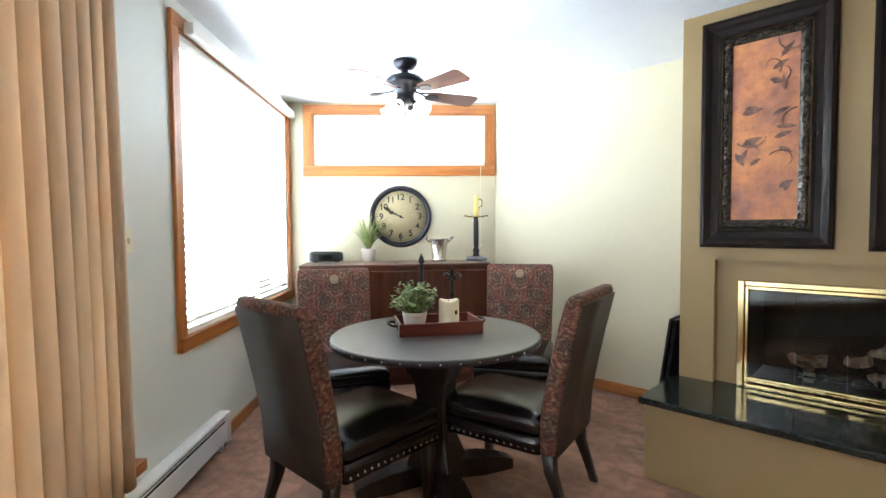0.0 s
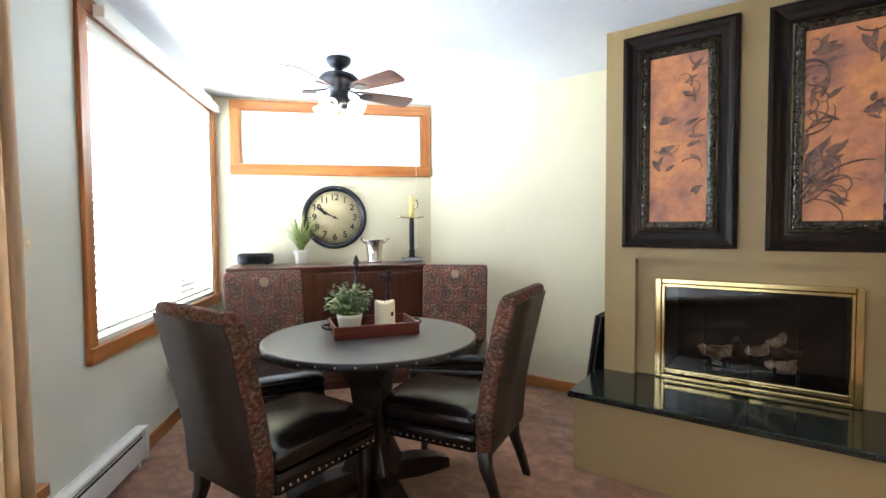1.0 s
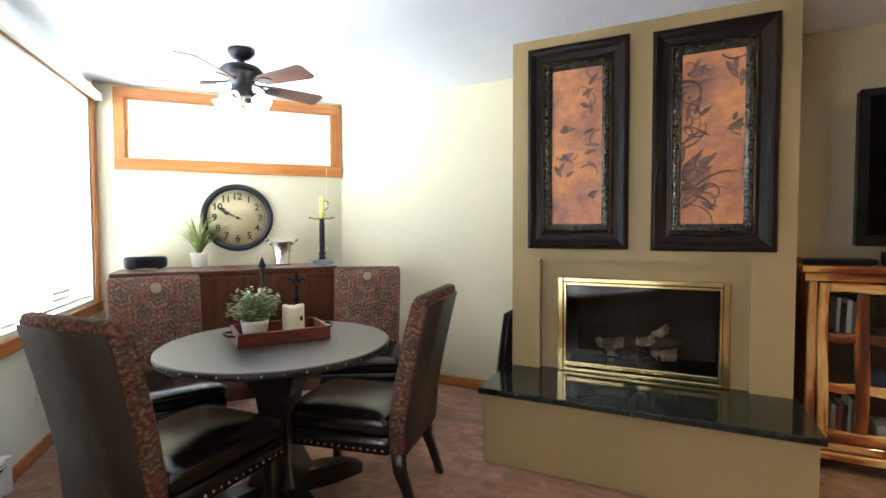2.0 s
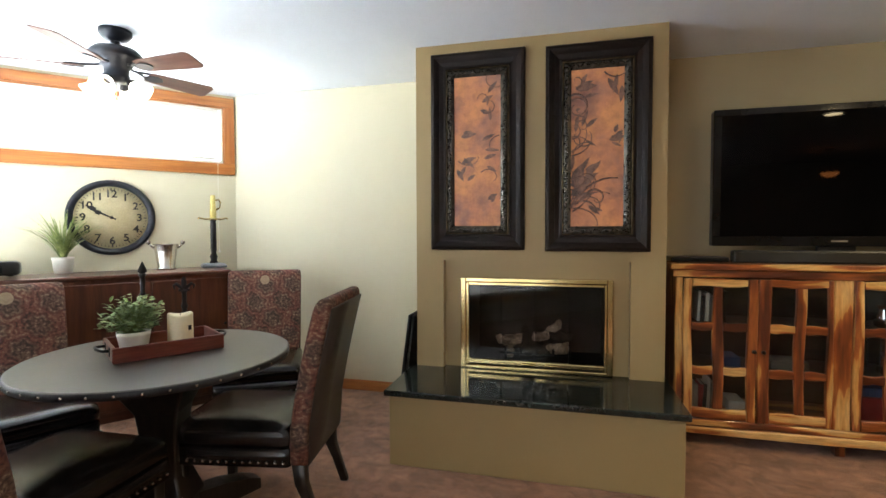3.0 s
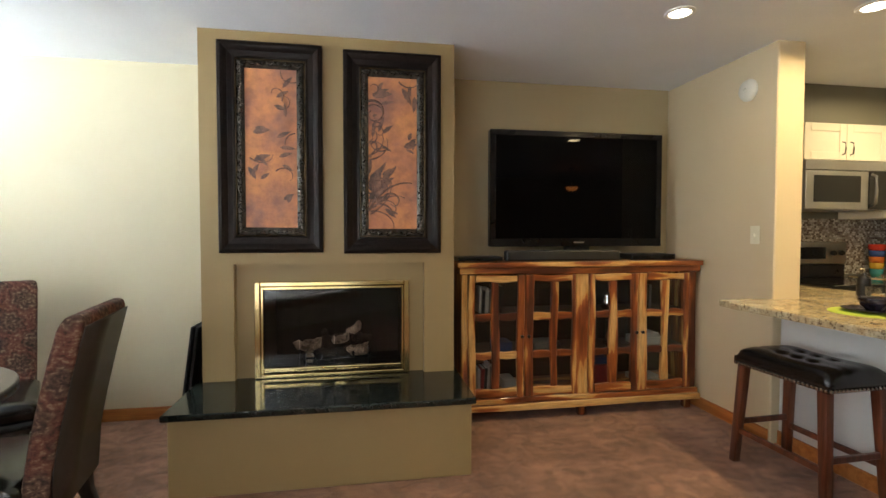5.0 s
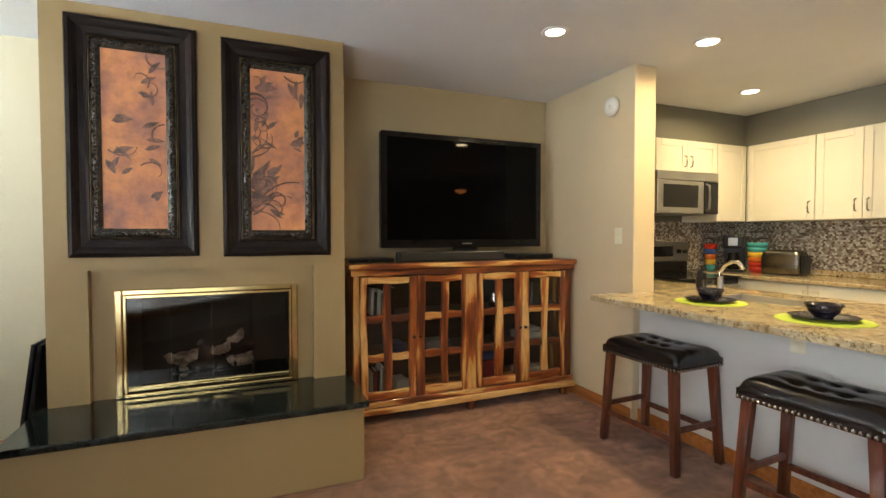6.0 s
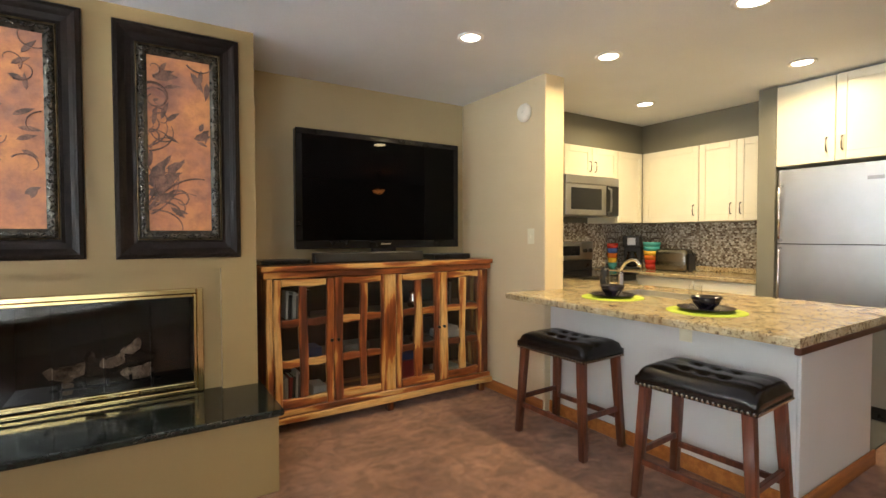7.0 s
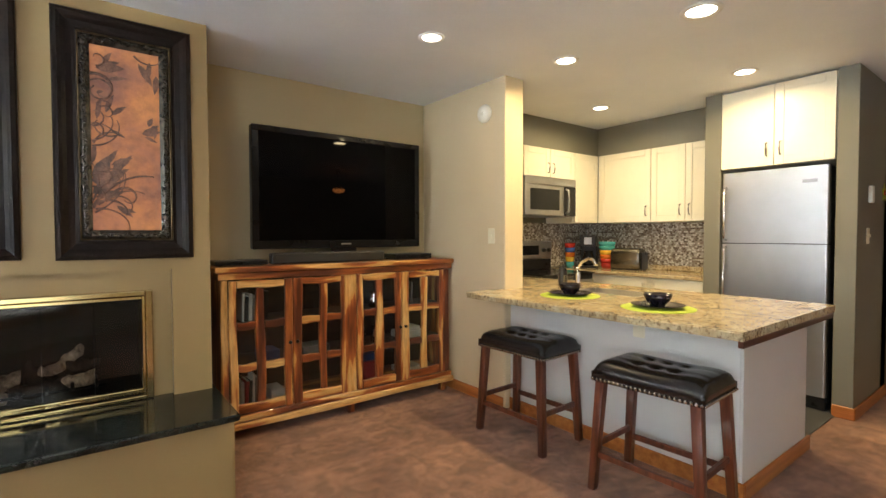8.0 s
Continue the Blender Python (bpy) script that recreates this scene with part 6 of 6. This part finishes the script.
FA = thing("faucet", pose(3.05, 2.30, 0.8855, 0, 0, 180), "chrome kitchen faucet with arched spout", "faucet")
part("base", lathe(bmesh.new(), [(0.028, 0), (0.028, 0.01), (0.02, 0.02), (0.02, 0.10), (0.016, 0.11)], 20), CHROME, FA)
part("spout", tube(bmesh.new(), [(0, 0, 0.09), (0, 0.0, 0.14), (0.012, 0.045, 0.19), (0.03, 0.11, 0.218), (0.045, 0.165, 0.212), (0.05, 0.20, 0.175)], 0.012, 10), CHROME, FA)
part("lever", tube(bmesh.new(), [(0, 0, 0.11), (-0.01, -0.02, 0.135), (-0.02, -0.06, 0.15)], 0.008, 8), CHROME, FA)
SD = thing("soap_bottle", pose(3.06, 2.455, 0.8855), "black soap bottle with pump by the sink", "bottle")
part("bottle", lathe(bmesh.new(), [(0.032, 0), (0.034, 0.004), (0.034, 0.12), (0.026, 0.135), (0.012, 0.14), (0.012, 0.15)], 20), PLASTIC_BLACK, SD)
part("pump", tube(bmesh.new(), [(0, 0, 0.15), (0, 0, 0.18), (-0.03, 0, 0.182)], 0.005, 6), CHROME, SD)
part("glass_sleeve", lathe(bmesh.new(), [(0.036, 0.02), (0.038, 0.09)], 20, close=False), PLASTIC_BLACK, SD)

# place settings
LIME = surf("lime_placemat", (0.36, 0.46, 0.035), (0.44, 0.55, 0.06), 0.8, big=8, fine=300, bump=0.5)
PLUM = surf("black_plum_glaze", (0.012, 0.010, 0.016), (0.020, 0.016, 0.024), 0.12, big=8, fine=120, bump=0.0)
TUMBLER = thin_glass("tumbler_glass", (0.96, 0.96, 0.95))
for x, y in ((2.535, 1.975), (2.475, 1.345)):
    pm = solid("placemat", lathe(bmesh.new(), [(0.188, 0), (0.19, 0.001), (0.188, 0.004), (0.001, 0.0042)], 48), LIME, "round lime green woven placemat on the counter", "placemat", pose(x, y, 0.8853), group="place settings")
    solid("dinner_plate", lathe(bmesh.new(), [(0.075, 0), (0.085, 0.003), (0.13, 0.014), (0.138, 0.018), (0.134, 0.019), (0.085, 0.008), (0.001, 0.007)], 40), PLUM, "glossy black dinner plate on a lime placemat", "plate", pose(x, y, 0.8897), group="place settings")
    bw = solid("bowl", lathe(bmesh.new(), [(0.036, 0), (0.038, 0.006), (0.060, 0.03), (0.076, 0.066), (0.074, 0.067), (0.056, 0.033), (0.03, 0.012), (0.001, 0.010)], 36), PLUM, "glossy black cereal bowl on its plate", "bowl", pose(x, y, 0.8971), group="place settings")
    tb = solid("tumbler", lathe(bmesh.new(), [(0.030, 0), (0.036, 0.11), (0.034, 0.11), (0.028, 0.006), (0.001, 0.006)], 24), TUMBLER, "clear drinking glass beside the plate", "glass", pose(x + 0.20, y + 0.17, 0.8853), group="place settings")

# things on the back counter
ZK = 0.9145
CF = thing("coffee_maker", pose(4.56, 3.29, ZK, 0, 0, -60), "black and steel drip coffee maker", "coffee maker")
part("body", B(-0.09, 0.09, 0.0, 0.11, 0, 0.34, bevel=0.01, seg=2), PLASTIC_BLACK, CF)
part("head", B(-0.09, 0.09, -0.13, -0.001, 0.24, 0.36, bevel=0.012, seg=2), PLASTIC_BLACK, CF)
part("front_plate", B(-0.04, 0.04, -0.135, -0.1305, 0.262, 0.340, bevel=0.002), STEEL, CF)
part("base", B(-0.09, 0.09, -0.13, -0.001, 0, 0.025, bevel=0.004), PLASTIC_BLACK, CF)
part("carafe", lathe(bmesh.new(), [(0.05, 0.026), (0.065, 0.05), (0.066, 0.11), (0.045, 0.17), (0.05, 0.19)], 24, pose(0, -0.065, 0)), TVB, CF)
STRIPES = [surf("glaze_" + n, tuple(c * 0.85 for c in col), col, 0.2, big=9) for n, col in (("red", (0.50, 0.035, 0.02)), ("orange", (0.62, 0.16, 0.02)), ("yellow", (0.66, 0.42, 0.04)), ("teal", (0.06, 0.33, 0.32)), ("blue", (0.05, 0.10, 0.30)))]


def stack_of(name, m, order, r, step, label):
    t = thing(name, m, label, "bowls", "coloured stacks on the counter")
    for i, k in enumerate(order):
        rr = r * (0.82 + 0.06 * i)
        part("bowl", lathe(bmesh.new(), [(rr * 0.7, 0), (rr * 0.95, step * 0.5), (rr, step * 1.25), (rr * 0.96, step * 1.25), (rr * 0.6, step * 0.2)], 24, pose(0, 0, step * i)), STRIPES[k], t)
    return t


stack_of("bowl_stack", pose(4.60, 3.085, ZK), (0, 0, 1, 2, 3, 3), 0.082, 0.047, "stack of red, yellow and teal glazed bowls")
stack_of("cup_stack", pose(4.40, 3.43, ZK), (3, 2, 1, 4, 0), 0.058, 0.053, "stack of blue, orange and red cups")
TO = thing("toaster", pose(4.60, 2.83, ZK, 0, 0, -80) @ Matrix.Scale(1.15, 4), "brushed steel two-slot toaster", "toaster")
part("shell", loft(bmesh.new(), [[(x, y, z) for x, y in rounded(hx, hy, 0.03)] for hx, hy, z in ((0.135, 0.085, 0.012), (0.14, 0.09, 0.03), (0.14, 0.088, 0.15), (0.132, 0.078, 0.185), (0.115, 0.06, 0.195))]), surf("dark_toaster_steel", (0.16, 0.155, 0.14), (0.21, 0.20, 0.185), 0.25, metal=1.0, big=3, fine=200, bump=0.03), TO)
for y in (-0.028, 0.028):
    part("slot", B(-0.1, 0.1, y - 0.011, y + 0.011, 0.1945, 0.1965), BLACK, TO)
part("end_cap", B(0.139, 0.152, -0.075, 0.075, 0.01, 0.16, bevel=0.005), PLASTIC_BLACK, TO)
part("base", B(-0.13, 0.13, -0.08, 0.08, 0, 0.0118), PLASTIC_BLACK, TO)

# ---- bar stools ----
MAHOG = wood("dark_cherry_leg", (0.075, 0.018, 0.008), (0.17, 0.045, 0.018), "z", 0.3, 30, 1.5, coat=0.3)


def bar_stool():
    s = thing("bar_stool", pose(0, 0, 0), "backless saddle stool with tufted black leather and nailheads", "stool", "stools at the island")
    bm = bmesh.new()
    nx, ny, hx, hy = 18, 26, 0.185, 0.268
    tufts = [(sx * 0.062, sy * 0.088) for sx in (-1, 1) for sy in (-1, 0, 1)]
    grid = []
    for i in range(nx + 1):
        line = []
        for j in range(ny + 1):
            u, v = -1 + 2 * i / nx, -1 + 2 * j / ny
            x, y = hx * u, hy * v
            edge = max(0.0, 1 - abs(u) ** 6) ** 0.5 * max(0.0, 1 - abs(v) ** 8) ** 0.5
            z = 0.600 + 0.052 * edge + 0.014 * v * v * edge
            for tx_, ty_ in tufts:
                q = math.hypot(x - tx_, y - ty_)
                z -= 0.020 * math.exp(-(q / 0.022) ** 2)
            z -= 0.004 * math.exp(-(min(abs(abs(x) - 0.062), 1) / 0.012) ** 2) * edge
            line.append(bm.verts.new((x, y, z)))
        grid.append(line)
    for i in range(nx):
        for j in range(ny):
            bm.faces.new((grid[i][j], grid[i + 1][j], grid[i + 1][j + 1], grid[i][j + 1])).smooth = True
    rim = [grid[i][0] for i in range(nx + 1)] + [grid[nx][j] for j in range(1, ny + 1)] + [grid[i][ny] for i in range(nx - 1, -1, -1)] + [grid[0][j] for j in range(ny - 1, 0, -1)]
    low = [bm.verts.new((v.co.x, v.co.y, 0.553)) for v in rim]
    for k in range(len(rim)):
        q = (k + 1) % len(rim)
        bm.faces.new((rim[k], rim[q], low[q], low[k])).smooth = True
    bm.faces.new(low)
    part("seat", bm, LEATHER, s, "tufted black leather saddle seat")
    bm = bmesh.new()
    bead(bm, (0, 0, 0), 0.008)
    pieces("tuft_button", mesh_of("tuft_button", bm, LEATHER), s, [(tx_, ty_, 0.634) for tx_, ty_ in tufts])
    bm = bmesh.new()
    bead(bm, (0, 0, 0), 0.009)
    spots = [(x, -0.258 + 0.516 * i / 23, 0.563) for i in range(24) for x in (-0.186, 0.186)]
    spots += [(-0.175 + 0.35 * i / 15, y, 0.563) for i in range(16) for y in (-0.269, 0.269)]
    pieces("nailhead", mesh_of("stool_nailhead", bm, NICKEL), s, spots)
    for sx in (-1, 1):
        for sy in (-1, 1):
            rings = [[(sx * (0.155 + d) + a, sy * (0.228 + e) + b, z) for a, b in rounded(h, h, 0.003, 0, 0, 2)] for d, e, z, h in ((0.022, 0.034, 0.0, 0.019), (0.0, 0.0, 0.553, 0.023))]
            part("leg", loft(bmesh.new(), rings), MAHOG, s)
        part("stretcher", B(sx * 0.168 - 0.010, sx * 0.168 + 0.010, -0.235, 0.235, 0.165, 0.195, bevel=0.003), MAHOG, s)
    for sy in (-1, 1):
        part("stretcher", B(-0.158, 0.158, sy * 0.244 - 0.010, sy * 0.244 + 0.010, 0.215, 0.245, bevel=0.003), MAHOG, s)
    return s


S1 = bar_stool()
S1.matrix_basis = pose(2.262, 2.088, 0, 0, 0, 2)
copy_thing(S1, pose(2.225, 1.185, 0, 0, 0, 3))

# ---- downlights ----
LENS = glow("lit_lamp_lens", (1.0, 0.90, 0.70), 14.0)
for x, y, r in ((1.644, 2.281, 0.068), (2.573, 2.046, 0.075), (3.776, 2.612, 0.075), (3.765, 1.425, 0.075), (2.566, 1.179, 0.09), (5.0, -0.25, 0.075)):
    d = thing("downlight", pose(x, y, 0), "round recessed ceiling downlight, lit warm white", "downlight", "ceiling downlights")
    part("trim_ring", lathe(bmesh.new(), [(r * 0.8, CEIL - 0.001), (r * 1.12, CEIL - 0.001), (r * 1.12, CEIL - 0.005), (r * 0.86, CEIL - 0.009), (r * 0.8, CEIL - 0.004)], 36, close=False), WHITE_METAL, d)
    part("lens", lathe(bmesh.new(), [(r * 0.82, CEIL - 0.002), (r * 0.82, CEIL - 0.004), (0.001, CEIL - 0.006)], 32), LENS, d, "glowing lens")
    lamp = area_lamp("downlight_lamp", look((x, y, CEIL - 0.014), (x, y, 0)), 2 * r * 0.8, 2 * r * 0.8, LAMP_W * (0.25 if x < 2 else 0.18 if x > 4.5 else 1.0), WARM, "DISK")
    lamp.data.spread = radians(80 if x > 4.5 else 165)

# the lit lamp at the far end of the living room that the television mirrors
HL = thing("hanging_lamp", pose(3.63, -1.17, 0), "bronze hanging lamp with a glowing amber bowl", "lamp")
part("canopy", lathe(bmesh.new(), [(0.05, CEIL - 0.001), (0.06, CEIL - 0.004), (0.05, CEIL - 0.025), (0.012, CEIL - 0.035)], 24), BRONZE, HL)
part("rod", lathe(bmesh.new(), [(0.008, CEIL - 0.03), (0.008, 2.12)], 10), BRONZE, HL)
part("bowl", lathe(bmesh.new(), [(0.02, 2.035), (0.06, 2.043), (0.095, 2.07), (0.105, 2.10), (0.10, 2.102), (0.09, 2.075), (0.02, 2.05)], 32), glow("amber_glass_glow", (1.0, 0.32, 0.08), 22.0), HL, "glowing amber glass bowl")
part("finial", lathe(bmesh.new(), [(0.012, 2.035), (0.016, 2.02), (0.004, 2.005)], 12), BRONZE, HL)

# ---- fittings on the walls ----
SM = thing("smoke_detector", pose(2.449, 2.70, 2.20, 0, 0, -90), "round white smoke detector on the tan wall", "smoke detector")
part("body", lathe(bmesh.new(), [(0.068, 0.001), (0.07, 0.012), (0.062, 0.028), (0.03, 0.034), (0.001, 0.0345)], 36, TURN_OUT), PLASTIC_WHITE, SM)
part("test_button", lathe(bmesh.new(), [(0.012, 0.034), (0.011, 0.037), (0.001, 0.0375)], 16, TURN_OUT), PLASTIC_WHITE, SM)
plate("light_switch", pose(2.449, 2.63, 1.276, 0, 0, -90), "ivory light switch on the tan wall", "switch", "switch")
plate("wall_outlet", pose(2.504, 1.466, 0.758, 0, 0, -90), "ivory outlet under the island counter", "outlet", "outlet")
plate("light_switch", pose(4.46, 0.879, 1.272), "ivory light switch on the hall wall", "switch", "switch")
TH = thing("thermostat", pose(4.485, 0.879, 1.567), "white wall thermostat in the hall", "thermostat")
part("case", B(-0.03, 0.03, -0.025, -0.001, -0.06, 0.06, bevel=0.004), PLASTIC_WHITE, TH)
HK = thing("wall_ornament", pose(4.90, 0.879, 1.60), "small yellow-green ornament hanging on the hall wall", "ornament")
bm = bmesh.new()
for k in range(5):
    leaf_flat(bm, 0, 0, 72 * k + 18, 0.075, 0.05)
part("petals", bm, LIME, HK, m=pose(0, -0.006, 0))
part("backing", lathe(bmesh.new(), [(0.02, 0.001), (0.02, 0.012), (0.001, 0.013)], 16, TURN_OUT), STRIPES[0], HK)
